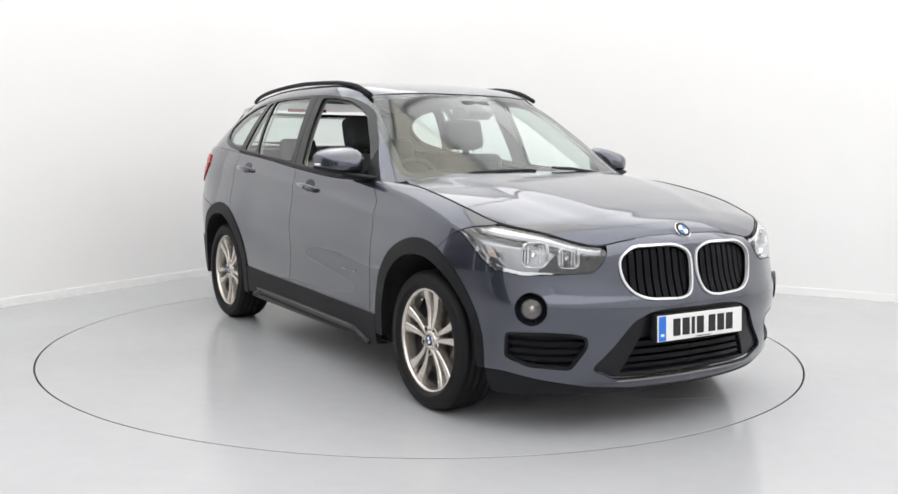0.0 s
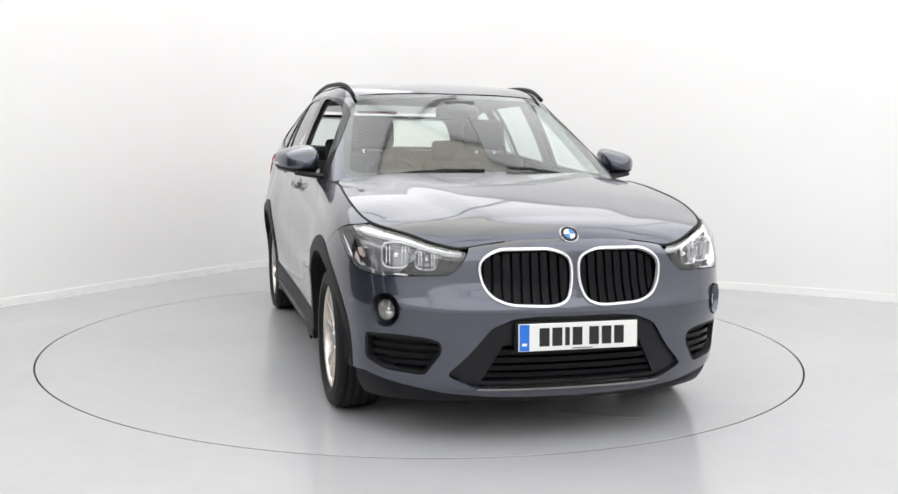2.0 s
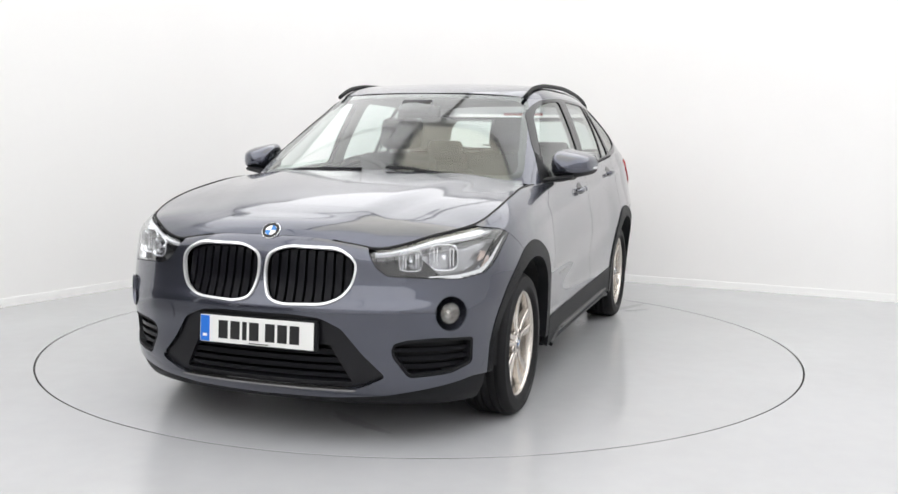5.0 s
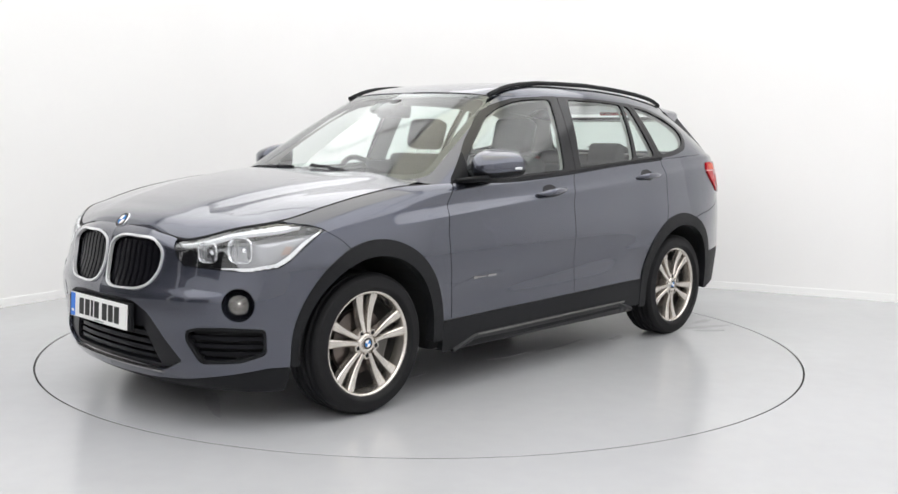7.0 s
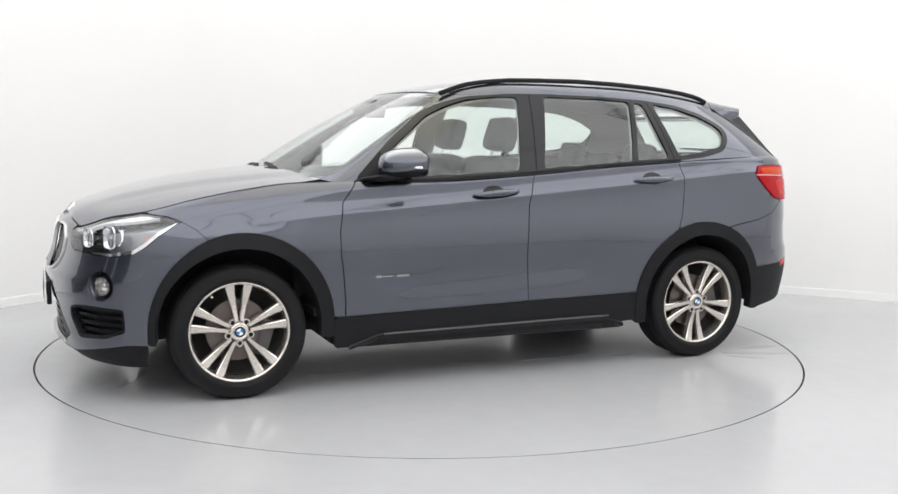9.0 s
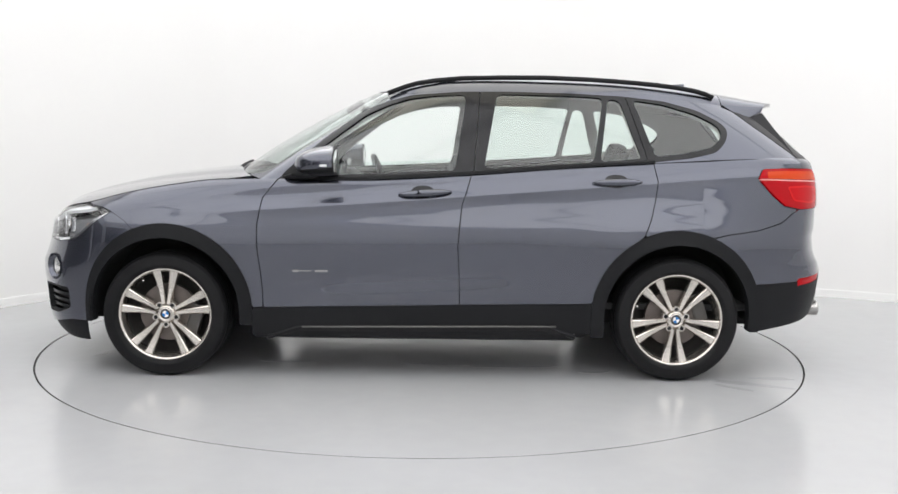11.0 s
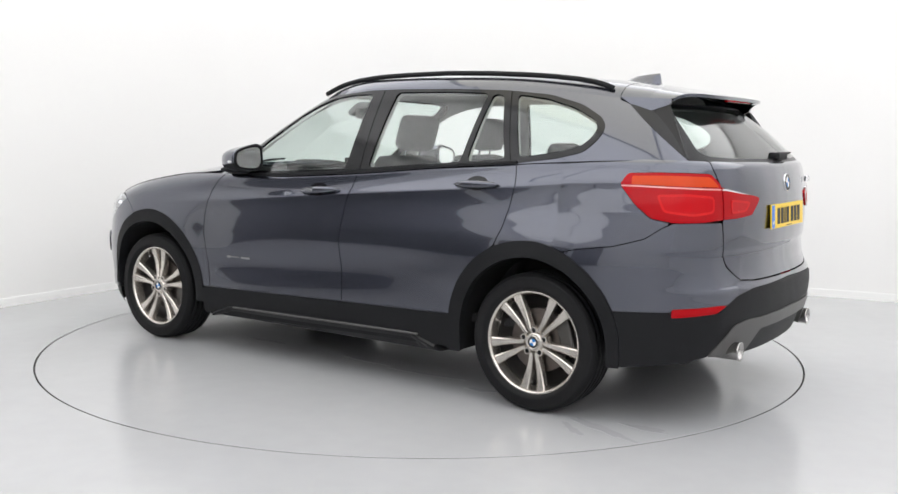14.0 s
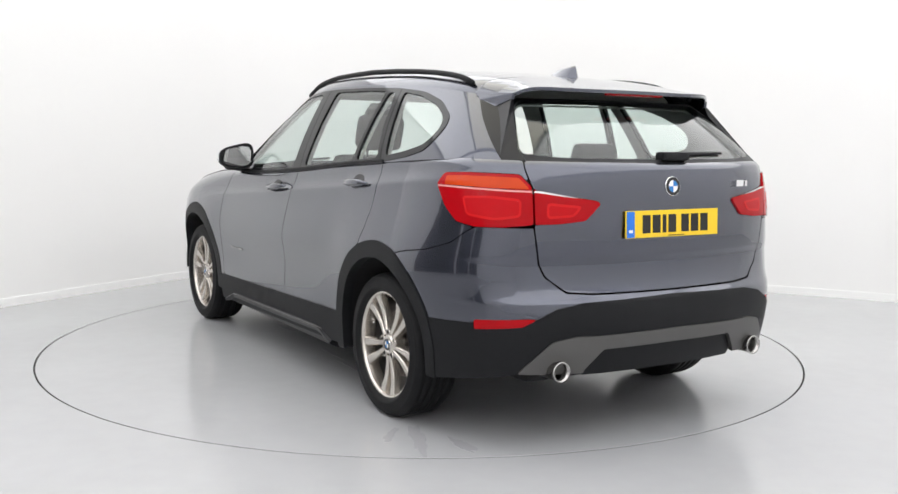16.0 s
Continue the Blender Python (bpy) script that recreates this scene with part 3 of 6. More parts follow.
GRID_K, GRID_V = np.meshgrid(np.linspace(0, KMAX, 700), np.linspace(-0.1, 1.05, 120), indexing="ij")
HOUSE_PTS = house(GRID_K, GRID_V)


def on_house(points):
    """Places (x, y, z) on the greenhouse as (k, v)."""
    out = []
    for p in points:
        i = np.argmin(((HOUSE_PTS - np.array(p)) ** 2).sum(-1))
        out.append((GRID_K.flat[i], GRID_V.flat[i]))
    return out


def on_house_side(points):
    """Places (x, z) on the side glass as (k, v), scaled to metres along k."""
    m = np.abs(HOUSE_PTS[..., 1]) > 0.5
    out = []
    for x, z in points:
        i = np.argmin((HOUSE_PTS[..., 0] - x) ** 2 + (HOUSE_PTS[..., 2] - z) ** 2 + np.where(m, 0, 9))
        out.append((GRID_K.flat[i], GRID_V.flat[i]))
    return out


def xz_poly(points, gap=0.0, rad=0.0):
    """A region of the greenhouse's side bounded by places (x, z)."""
    g = rounded(points, rad, gap) if rad else poly(points, gap)

    def f(k, v):
        p = house(k, v)
        return np.where(k > 2.5 * 24, np.where(k < 12.6 * 24, g(p[..., 0], p[..., 2]), -1), -1)
    return f


def yv_poly(points, rear, gap=0.0, rad=0.04):
    """A region of the windscreen or rear window bounded by places (y, z)."""
    g = rounded(points, rad, gap)

    def f(k, v):
        p = house(k, v)
        ok = k > 9.5 * 24 if rear else k < 4.2 * 24
        return np.where(ok, g(p[..., 1], p[..., 2]), -1)
    return f


# ================= car: panels =================
car = thing("car", "mineral grey five-door compact SUV with black cladding, parked on the turntable", "car")
SIDES = ((1, "left"), (-1, "right"))


def pair(name, f, rng, mat, da=0.012, db=0.008, parent=None, label="", S=None, **k):
    """The same piece on both sides of the car, each an object of its own."""
    made = []
    for sg, _ in SIDES:
        me = half_mesh(S or skin, f, rng, da, db, sg, **k)
        made.append(put(name, me, mat, parent[0 if sg > 0 else 1] if isinstance(parent, (list, tuple)) else (parent or car), label))
    return made


below_rim = lambda u, z: RIM(u) - z
WHEELS = (1.335, -1.335)


def arch(xc, r, zc=0.335, squash=1.0, ahead=1.0):
    """A round wheel opening with straight legs down to the ground."""
    def f(u, z):
        x = skin(u, z)[..., 0]
        dz = np.where(z > zc, (z - zc) * squash, 0)
        return r - np.hypot((x - xc) * np.where(x > xc, ahead, 1.0), dz)
    return f


ARCH_F, ARCH_R = arch(1.330, 0.386, 0.345), arch(-1.330, 0.380, 0.345)
CLAD_F, CLAD_R = arch(1.328, 0.449, 0.355, ahead=1.055), arch(-1.325, 0.443, 0.356)
LOW = 0.385                                    # top of the black sill, at the front door
sill_top = lambda u, z: z - (0.395 - 0.022 * skin(u, z)[..., 0])

DOOR_F = poly(flat_x([(0.70, 1.12), (0.755, 1.036), (0.826, 0.939), (0.850, 0.80), (0.850, 0.70), (0.832, 0.55), (0.822, 0.45), (0.82, 0.36), (-0.196, 0.36),
                      (-0.19, 0.55), (-0.184, 0.703), (-0.190, 0.82), (-0.202, 0.912), (-0.232, 1.0), (-0.262, 1.12)]), 0.0)
DOOR_R = poly(flat_x([(-0.262, 1.12), (-0.232, 1.0), (-0.202, 0.912), (-0.190, 0.82), (-0.184, 0.703), (-0.19, 0.55), (-0.196, 0.36), (-0.89, 0.36),
                      (-0.92, 0.47), (-0.965, 0.58), (-1.045, 0.69), (-1.146, 0.768), (-1.175, 0.85), (-1.20, 0.95), (-1.215, 1.05), (-1.20, 1.12), (-1.18, 1.22)]), 0.0)
HEAD_SHAPE = rounded(flat([(2.056, 0.442, 0.797), (2.058, 0.478, 0.740), (2.052, 0.520, 0.708), (1.998, 0.640, 0.702), (1.90, 0.775, 0.694), (1.80, 0.842, 0.712), (1.752, 0.862, 0.743),
                           (1.682, 0.879, 0.806), (1.600, 0.888, 0.862), (1.66, 0.862, 0.880), (1.737, 0.812, 0.890), (1.815, 0.765, 0.894), (1.955, 0.620, 0.858), (2.01, 0.535, 0.835)]), 0.010)
HEAD = lambda u, z: np.minimum(HEAD_SHAPE(u, z), RIM(u) - 0.004 - z)
KIDNEY = rounded(flat([(2.116, 0.010, 0.757), (2.108, 0.030, 0.792), (2.097, 0.104, 0.816), (2.071, 0.325, 0.812), (2.074, 0.403, 0.765), (2.095, 0.394, 0.676), (2.119, 0.358, 0.620),
                       (2.143, 0.290, 0.589), (2.162, 0.098, 0.582), (2.154, 0.038, 0.603), (2.13, 0.012, 0.676)]), 0.045, n=7)
MOUTH = rounded(flat([(2.16, -0.02, 0.544), (2.163, 0.16, 0.546), (2.155, 0.27, 0.536), (2.14, 0.358, 0.499), (2.107, 0.439, 0.392), (2.072, 0.525, 0.302), (2.092, 0.418, 0.252), (2.11, 0.30, 0.246), (2.12, -0.02, 0.246)]), 0.02)
MOUTH_MID = lambda u, z: MOUTH(np.maximum(u, 0.03), z)
INTAKE = rounded(flat([(2.074, 0.555, 0.440), (2.05, 0.61, 0.455), (1.988, 0.715, 0.461), (1.862, 0.828, 0.452), (1.855, 0.825, 0.345), (1.933, 0.756, 0.312), (2.035, 0.610, 0.300), (2.075, 0.548, 0.395)]), 0.02)
FOG_U = flat([(1.952, 0.762, 0.562)])[0][0]
FOG = lambda u, z: 0.068 - np.hypot(u - FOG_U, z - 0.557)
BUMPER_F = poly(flat([(2.2, 0, 1.0), (2.07, 0.432, 1.0), (2.056, 0.438, 0.797), (2.01, 0.535, 0.814), (1.955, 0.620, 0.839), (1.815, 0.765, 0.883), (1.737, 0.812, 0.891), (1.66, 0.862, 0.882), (1.610, 0.885, 0.866), (1.532, 0.908, 0.818), (1.48, 0.92, 0.77), (1.48, 0.9, 0.1), (2.2, 0.0, 0.1)]))
BUMPER_F_M = lambda u, z: np.maximum(BUMPER_F(u, z), np.where(u < 0.3, np.minimum(z - 0.1, 1.0 - z), -9))
nose_low = lambda u, z: z - np.interp(u, [0, u_of_y(0.33), u_of_y(0.54), u_of_x(1.85), u_of_x(1.6)], [0.200, 0.205, 0.222, 0.285, 0.28])
TAIL = rounded(flat([(-1.735, 0.852, 1.070), (-1.765, 0.835, 1.118), (-1.88, 0.81, 1.123), (-1.985, 0.764, 1.123), (-2.068, 0.685, 1.120), (-2.110, 0.640, 1.062), (-2.16, 0.47, 1.032), (-2.181, 0.385, 1.018),
                     (-2.181, 0.370, 1.004), (-2.172, 0.441, 0.938), (-2.15, 0.55, 0.927), (-2.118, 0.646, 0.925), (-2.058, 0.747, 0.913), (-1.97, 0.82, 0.911), (-1.881, 0.856, 0.929), (-1.813, 0.864, 0.986)]), 0.012)
GATE = rounded(flat([(-2.07, 0.668, 1.24), (-2.073, 0.668, 1.146), (-2.108, 0.648, 1.062), (-2.119, 0.646, 0.914), (-2.123, 0.627, 0.773), (-2.132, 0.602, 0.719), (-2.169, 0.522, 0.655), (-2.195, 0.40, 0.645), (-2.223, 0.0, 0.643)])
               + [(UMAX + 0.6, 0.643), (UMAX + 0.6, 1.24)], 0.02)
BUMPER_R = poly(flat_x([(-1.50, 0.765), (-1.577, 0.782), (-1.73, 0.803)]) + flat([(-1.86, 0.869, 0.842), (-1.931, 0.841, 0.892), (-1.97, 0.82, 0.913), (-2.058, 0.747, 0.914), (-2.119, 0.646, 0.914), (-2.123, 0.627, 0.773), (-2.132, 0.602, 0.719),
                (-2.169, 0.522, 0.655), (-2.195, 0.40, 0.645), (-2.223, 0, 0.643)]) + [(UMAX + 0.5, 0.643), (UMAX + 0.5, 0.1)] + flat_x([(-1.50, 0.1)]))
black_rear_top = lambda u, z: np.interp(u, [u_of_x(-1.6), u_of_y(0.83, False), u_of_y(0.645, False), u_of_y(0.575, False), u_of_y(0.455, False), UMAX], [0.515, 0.534, 0.559, 0.595, 0.616, 0.628]) - z
tail_low = lambda u, z: z - np.interp(u, [u_of_x(-1.7), u_of_x(-1.85), u_of_y(0.70, False), u_of_y(0.45, False), UMAX], [0.262, 0.285, 0.335, 0.335, 0.325])
REFLECT = rounded(flat([(-1.985, 0.835, 0.546), (-2.14, 0.685, 0.560), (-2.16, 0.648, 0.558), (-2.130, 0.70, 0.527), (-1.985, 0.835, 0.508)]), 0.006)
SILVER_R = rounded(flat([(-2.10, 0.70, 0.335), (-2.171, 0.585, 0.466), (-2.199, 0.487, 0.484), (-2.215, 0.399, 0.481), (-2.25, 0.0, 0.487)]) + [(UMAX + 0.4, 0.487), (UMAX + 0.4, 0.30)]
                   + flat([(-2.2, 0.0, 0.325), (-2.165, 0.456, 0.328)]), 0.015)
DIFFUSER = rounded(flat([(-2.176, 0.425, 0.340), (-2.211, 0.353, 0.424), (-2.235, 0.0, 0.427)]) + [(UMAX + 0.4, 0.427), (UMAX + 0.4, 0.28)] + flat([(-2.2, 0, 0.28), (-2.176, 0.425, 0.28)]), 0.01)
G = 0.0022
everything = (0.0, UMAX, 0.14, 1.22)

front_wing = pair("front_wing", less(both(below_rim, lambda u, z: u_of_x(0.70) - u, sill_top), DOOR_F, CLAD_F, HEAD, BUMPER_F, gap=G),
                  (u_of_y(0.40), u_of_x(0.70), 0.3, 1.1), PAINT, 0.010, 0.008, largest=True)
bumper = put("front_bumper", whole_mesh(skin, less(both(below_rim, nose_low, BUMPER_F_M), CLAD_F, HEAD, KIDNEY, MOUTH_MID, INTAKE, FOG, gap=G),
                                        (0, u_of_x(1.45), 0.14, 0.92), 0.009, 0.009, largest=True), PAINT, car)
front_door = pair("front_door", less(both(below_rim, DOOR_F, sill_top, lambda u, z: DOOR_F(u, z) - G), CLAD_F), (u_of_x(0.95), u_of_x(-0.35), 0.3, 1.12), PAINT)
rear_door = pair("rear_door", less(both(below_rim, sill_top, lambda u, z: DOOR_R(u, z) - G), CLAD_R), (u_of_x(-0.1), u_of_x(-1.3), 0.3, 1.2), PAINT)
quarter = pair("rear_quarter_panel", less(both(below_rim, lambda u, z: u - u_of_x(-1.0), lambda u, z: z - 0.5), DOOR_R, CLAD_R, TAIL, GATE, BUMPER_R, gap=G), (u_of_x(-1.0), UMAX, 0.45, 1.2), PAINT, largest=True)
tailgate = put("tailgate", whole_mesh(skin, less(both(below_rim, lambda u, z: GATE(u, z) - 2.2 * G), TAIL, gap=0.0), (u_of_x(-1.9), UMAX, 0.6, 1.2), 0.010, 0.010), PAINT, car)
rear_bumper = put("rear_bumper", whole_mesh(skin, less(both(lambda u, z: BUMPER_R(u, z) - G, tail_low), CLAD_R, lambda u, z: black_rear_top(u, z), REFLECT, TAIL, gap=0.001), (u_of_x(-1.5), UMAX, 0.2, 0.95), 0.010, 0.010, largest=True), PAINT, car)
put("rear_cladding", whole_mesh(skin, less(both(BUMPER_R, black_rear_top, tail_low), CLAD_R, REFLECT, SILVER_R, DIFFUSER, gap=0.001), (u_of_x(-1.5), UMAX, 0.2, 0.7), 0.010, 0.010, lift=0.003), BLACK, rear_bumper, "black textured plastic lower bumper")
put("skid_trim", whole_mesh(skin, less(SILVER_R, DIFFUSER, gap=0.001), (u_of_x(-1.9), UMAX, 0.2, 0.6), 0.010, 0.008, lift=0.008, depth=0.03), SILVER, rear_bumper, "matt silver skid plate trim")
put("diffuser", whole_mesh(skin, both(DIFFUSER, lambda u, z: z - 0.305), (u_of_x(-1.9), UMAX, 0.25, 0.6), 0.010, 0.008, lift=-0.012), BLACK, rear_bumper, "dark plastic diffuser")
pair("reflector", REFLECT, (u_of_x(-1.85), UMAX, 0.45, 0.6), RED, 0.006, 0.006, rear_bumper, "flat red reflector", lift=0.001, depth=0.02)
pair("arch_cladding", less(both(CLAD_F, lambda u, z: z - 0.26, nose_low), ARCH_F, gap=0.0), (u_of_x(1.85), u_of_x(0.7), 0.2, 0.9), BLACK, lift=0.003, depth=0.05, label="black plastic wheel arch trim")
pair("arch_cladding", less(both(CLAD_R, lambda u, z: z - np.where(u > u_of_x(-1.33), 0.268, 0.235)), ARCH_R, gap=0.0), (u_of_x(-0.7), u_of_x(-1.9), 0.2, 0.9), BLACK, lift=0.007, depth=0.05, label="black plastic wheel arch trim")
SILL = lambda u, z: np.minimum(np.minimum(-sill_top(u, z) - 0.002, z - (0.235 - 0.02 * skin(u, z)[..., 0])), np.minimum(u - u_of_x(1.0), u_of_x(-1.0) - u))
pair("sill_cladding", less(SILL, CLAD_F, CLAD_R, gap=0.0015), (u_of_x(1.0), u_of_x(-1.0), 0.18, 0.45), BLACK, 0.02, 0.012, lift=0.004, depth=0.03, label="black plastic sill cladding")


def sill_bar():
    """The slim side skirt below the doors; its highlit edge is a separate strip."""
    for sg, _ in SIDES:
        xs = np.linspace(0.80, -0.80, 33)
        bm = bmesh.new()
        rows = []
        for x in xs:
            t = min(1.0, (0.80 - abs(x)) / 0.16)
            zt = 0.292 - 0.012 * x - 0.055 * (1 - t)
            zb = 0.205 + 0.0 * x
            y = 0.914
            rows.append([bm.verts.new((x, sg * yy, zz)) for yy, zz in ((y - 0.05, zt), (y - 0.012, zt), (y, zt - 0.010), (y - 0.006, zt - 0.022), (y - 0.03, zb + 0.01), (y - 0.06, zb), (y - 0.14, zb - 0.004))])
        for A, B in zip(rows, rows[1:]):
            for j in range(len(A) - 1):
                bm.faces.new((A[j], A[j + 1], B[j + 1], B[j]))
        for r in (rows[0], rows[-1]):
            bm.faces.new(r)
        bmesh.ops.recalc_face_normals(bm, faces=bm.faces)
        part("side_skirt", bm, SATIN, car, "slim satin black side skirt")


sill_bar()
# silver strip that doubles as the highlight painted along the skirt's top edge
for sg_, _ in SIDES:
    xs_ = np.linspace(0.62, -0.70, 24)
    part("skirt_highlight_strip", tube([(x, sg_ * 0.9155, 0.2825 - 0.012 * x) for x in xs_], 0.005, 6), SILVER, car, "thin silver strip, doubling as the highlight on the skirt edge", smooth=True)
put("front_valance", whole_mesh(skin, lambda u, z: np.minimum(np.minimum(z - 0.165, -nose_low(u, z) + 0.004), np.minimum(u_of_x(1.72) - u, CLAD_F(u, z) * -1)), (0, u_of_x(1.6), 0.15, 0.32), 0.02, 0.01, lift=-0.012, depth=0.0), BLACK, bumper, "black lower valance")

# bonnet, bounded by the rim of wings and nose
RIM_U = np.linspace(0, u_of_x(0.86), 260)
RIM_P = skin(RIM_U, RIM(RIM_U))
NOSE_X = RIM_P[0, 0]
BACK_X = 1.055
EDGE_X = np.linspace(BACK_X, NOSE_X - 0.0005, 300)
order = np.argsort(RIM_P[:, 0])
EDGE_Y, EDGE_Z = np.interp(EDGE_X, RIM_P[order, 0], RIM_P[order, 1]), np.interp(EDGE_X, RIM_P[order, 0], RIM_P[order, 2])
CENTRE_Z = spline([(NOSE_X, RIM_P[0, 2]), (2.04, 0.878), (1.9, 0.933), (1.7, 0.986), (1.5, 1.026), (1.3, 1.056), (1.1, 1.081), (1.0, 1.092)])


def bonnet_skin(a, b):
    """a: 0 at the windscreen to 1 at the nose; b: 0 in the middle to 1 at the edge."""
    a, b = np.broadcast_arrays(np.asarray(a, float), np.asarray(b, float))
    ac = np.clip(a, 0, 1)
    back = BACK_X - 0.155 * np.clip(b, 0, 1) ** 2.2
    reach = np.sin(ac * math.pi / 2)
    x_edge = BACK_X + (NOSE_X - 0.0005 - BACK_X) * reach
    x = back + (x_edge - back) * ac ** 0 * np.clip((x_edge - BACK_X) / (NOSE_X - BACK_X), 0, 1) + (x_edge - BACK_X) * (1 - np.clip((x_edge - BACK_X) / (NOSE_X - BACK_X), 0, 1)) * 1.0
    xe = np.clip(x, EDGE_X[0], EDGE_X[-1])
    ye, ze = np.interp(xe, EDGE_X, EDGE_Y), np.interp(xe, EDGE_X, EDGE_Z)
    k = np.clip((BACK_X - x) / 0.16, 0, 1)
    ye, ze = ye - 0.055 * k, ze + 0.02 * k
    zc = CENTRE_Z(x)
    z = zc + (ze - zc) * (0.50 * b ** 2 + 0.50 * b ** 4)
    y = ye * b
    ridge = 0.30 + 0.30 * np.clip((2.05 - x) / 1.0, 0, 1)
    s = np.clip((ridge + 0.09 - y) / 0.18, 0, 1)
    z = z + 0.010 * (s * s * (3 - 2 * s) - 0.5) * np.clip((1 - b) / 0.25, 0, 1) * np.clip((NOSE_X - x) / 0.25, 0, 1)
    return np.stack([x, y, z], -1)


bonnet = put("bonnet", whole_mesh(lambda a, b: bonnet_skin(a, b), lambda a, b: np.minimum(a + 1, 0.9915 - b), (0.0, 0.9995, 0.0, 1.0), 0.010, 0.016, depth=0.015), PAINT, car)

# dark strip along the rim, standing in for the shade in the bonnet gap
for sg_, _ in SIDES:
    gap_path = [(float(p[0]) - 0.004, sg_ * (float(p[1]) - 0.006), float(p[2]) - 0.001) for p in RIM_P[40:-6:4]]
    part("bonnet_gap_shade", tube(gap_path, 0.0070, 6), DARK, car, "dark strip standing in for the shade of the bonnet gap", smooth=True)

# ================= car: greenhouse and roof =================
KS = 24
DLO = [(0.735, 1.030), (0.35, 1.036), (-0.26, 1.075), (-0.75, 1.113), (-1.14, 1.140), (-1.40, 1.172), (-1.53, 1.203), (-1.585, 1.26), (-1.602, 1.315), (-1.57, 1.358), (-1.45, 1.420),
       (-1.28, 1.466), (-1.05, 1.490), (-0.75, 1.502), (-0.40, 1.506), (-0.20, 1.503), (0.07, 1.481), (0.20, 1.447), (0.32, 1.398), (0.53, 1.243), (0.735, 1.056)]
WIN_F = [(0.60, 1.060), (0.35, 1.064), (-0.166, 1.091), (-0.221, 1.484), (-0.06, 1.479), (0.08, 1.462), (0.20, 1.424), (0.31, 1.372), (0.51, 1.217), (0.615, 1.115)]
WIN_R = [(-0.314, 1.102), (-0.885, 1.143), (-0.945, 1.478), (-0.75, 1.487), (-0.384, 1.490)]
WIN_X = [(-0.918, 1.146), (-1.135, 1.163), (-1.105, 1.24), (-1.035, 1.466), (-0.972, 1.475)]
WIN_Q = [(-1.205, 1.172), (-1.38, 1.198), (-1.51, 1.228), (-1.555, 1.27), (-1.567, 1.312), (-1.535, 1.35), (-1.43, 1.402), (-1.27, 1.448), (-1.105, 1.470)]
f_dlo = xz_poly(DLO, 0.0, 0.03)
f_wf, f_wr, f_wx, f_wq = (xz_poly(p, 0.0, 0.03) for p in (WIN_F, WIN_R, WIN_X, WIN_Q))
HATCH = [(-1.55, 1.60), (-1.615, 1.48), (-1.66, 1.42), (-1.755, 1.345), (-1.89, 1.245), (-2.00, 1.165), (-2.3, 1.1), (-2.3, 1.6)]
g_hatch = poly(HATCH)
f_hatch = lambda k, v: np.where(k > 9 * KS, g_hatch(house(k, v)[..., 0], house(k, v)[..., 2]), -1)
f_screen = yv_poly([(-0.3, 1.0), (0.40, 1.07), (0.69, 1.054), (0.745, 1.068), (0.682, 1.26), (0.600, 1.465), (0.562, 1.496), (0.3, 1.507), (-0.3, 1.515)], False)
f_screen_in = yv_poly([(-0.3, 1.0), (0.40, 1.085), (0.675, 1.078), (0.712, 1.092), (0.655, 1.25), (0.579, 1.455), (0.548, 1.478), (0.3, 1.49), (-0.3, 1.497)], False)
f_rear = yv_poly([(-0.3, 1.18), (0.45, 1.184), (0.628, 1.194), (0.650, 1.214), (0.570, 1.36), (0.525, 1.405), (0.49, 1.420), (-0.3, 1.420)], True, rad=0.03)
RK = (2.6 * KS, KMAX, -0.02, 1.0)
GL = dict(S=house, da=1.0, db=0.02)

pair("body_side_frame", less(lambda k, v: k - 2.62 * KS, f_dlo, f_hatch, f_screen, gap=0.0), RK, PAINT, parent=car, depth=0.02, **GL)
# the black window surrounds, parted at the door gap and behind the rear door
split_b = lambda k, v: house(k, v)[..., 0] + 0.262 + 0.075 * (house(k, v)[..., 2] - 1.08)
split_c = lambda k, v: house(k, v)[..., 0] + 1.165 - 0.30 * (house(k, v)[..., 2] - 1.16)
trims = less(f_dlo, f_wf, f_wr, f_wx, f_wq, gap=0.0)
for who, fs in ((front_door, [lambda k, v: split_b(k, v) - 0.002]), (rear_door, [lambda k, v: -split_b(k, v) - 0.002, lambda k, v: split_c(k, v) - 0.002]), (quarter, [lambda k, v: -split_c(k, v) - 0.002])):
    pair("window_trim", both(trims, *fs), RK, GLOSS, parent=who, lift=0.003, depth=0.014, label="gloss black window surround", S=house, da=0.6, db=0.015)
put("door_window", half_mesh(house, f_wf, RK, 1.0, 0.02, 1, lift=-0.003, depth=0.0), GLASS, front_door[0])
# the driver's window is wound down: only its top edge stands out of the door
put("door_window", half_mesh(house, both(f_wf, lambda k, v: 0.10 - v), RK, 1.0, 0.01, -1, lift=-0.003, depth=0.0), GLASS, front_door[1], "window wound down into the door")
pair("door_window", f_wr, RK, GLASS, parent=rear_door, lift=-0.003, depth=0.0, **GL)
pair("fixed_pane", f_wx, RK, GLASS, parent=rear_door, lift=-0.003, depth=0.0, **GL)
pair("quarter_window", f_wq, RK, GLASS, parent=quarter, lift=-0.003, depth=0.0, **GL)
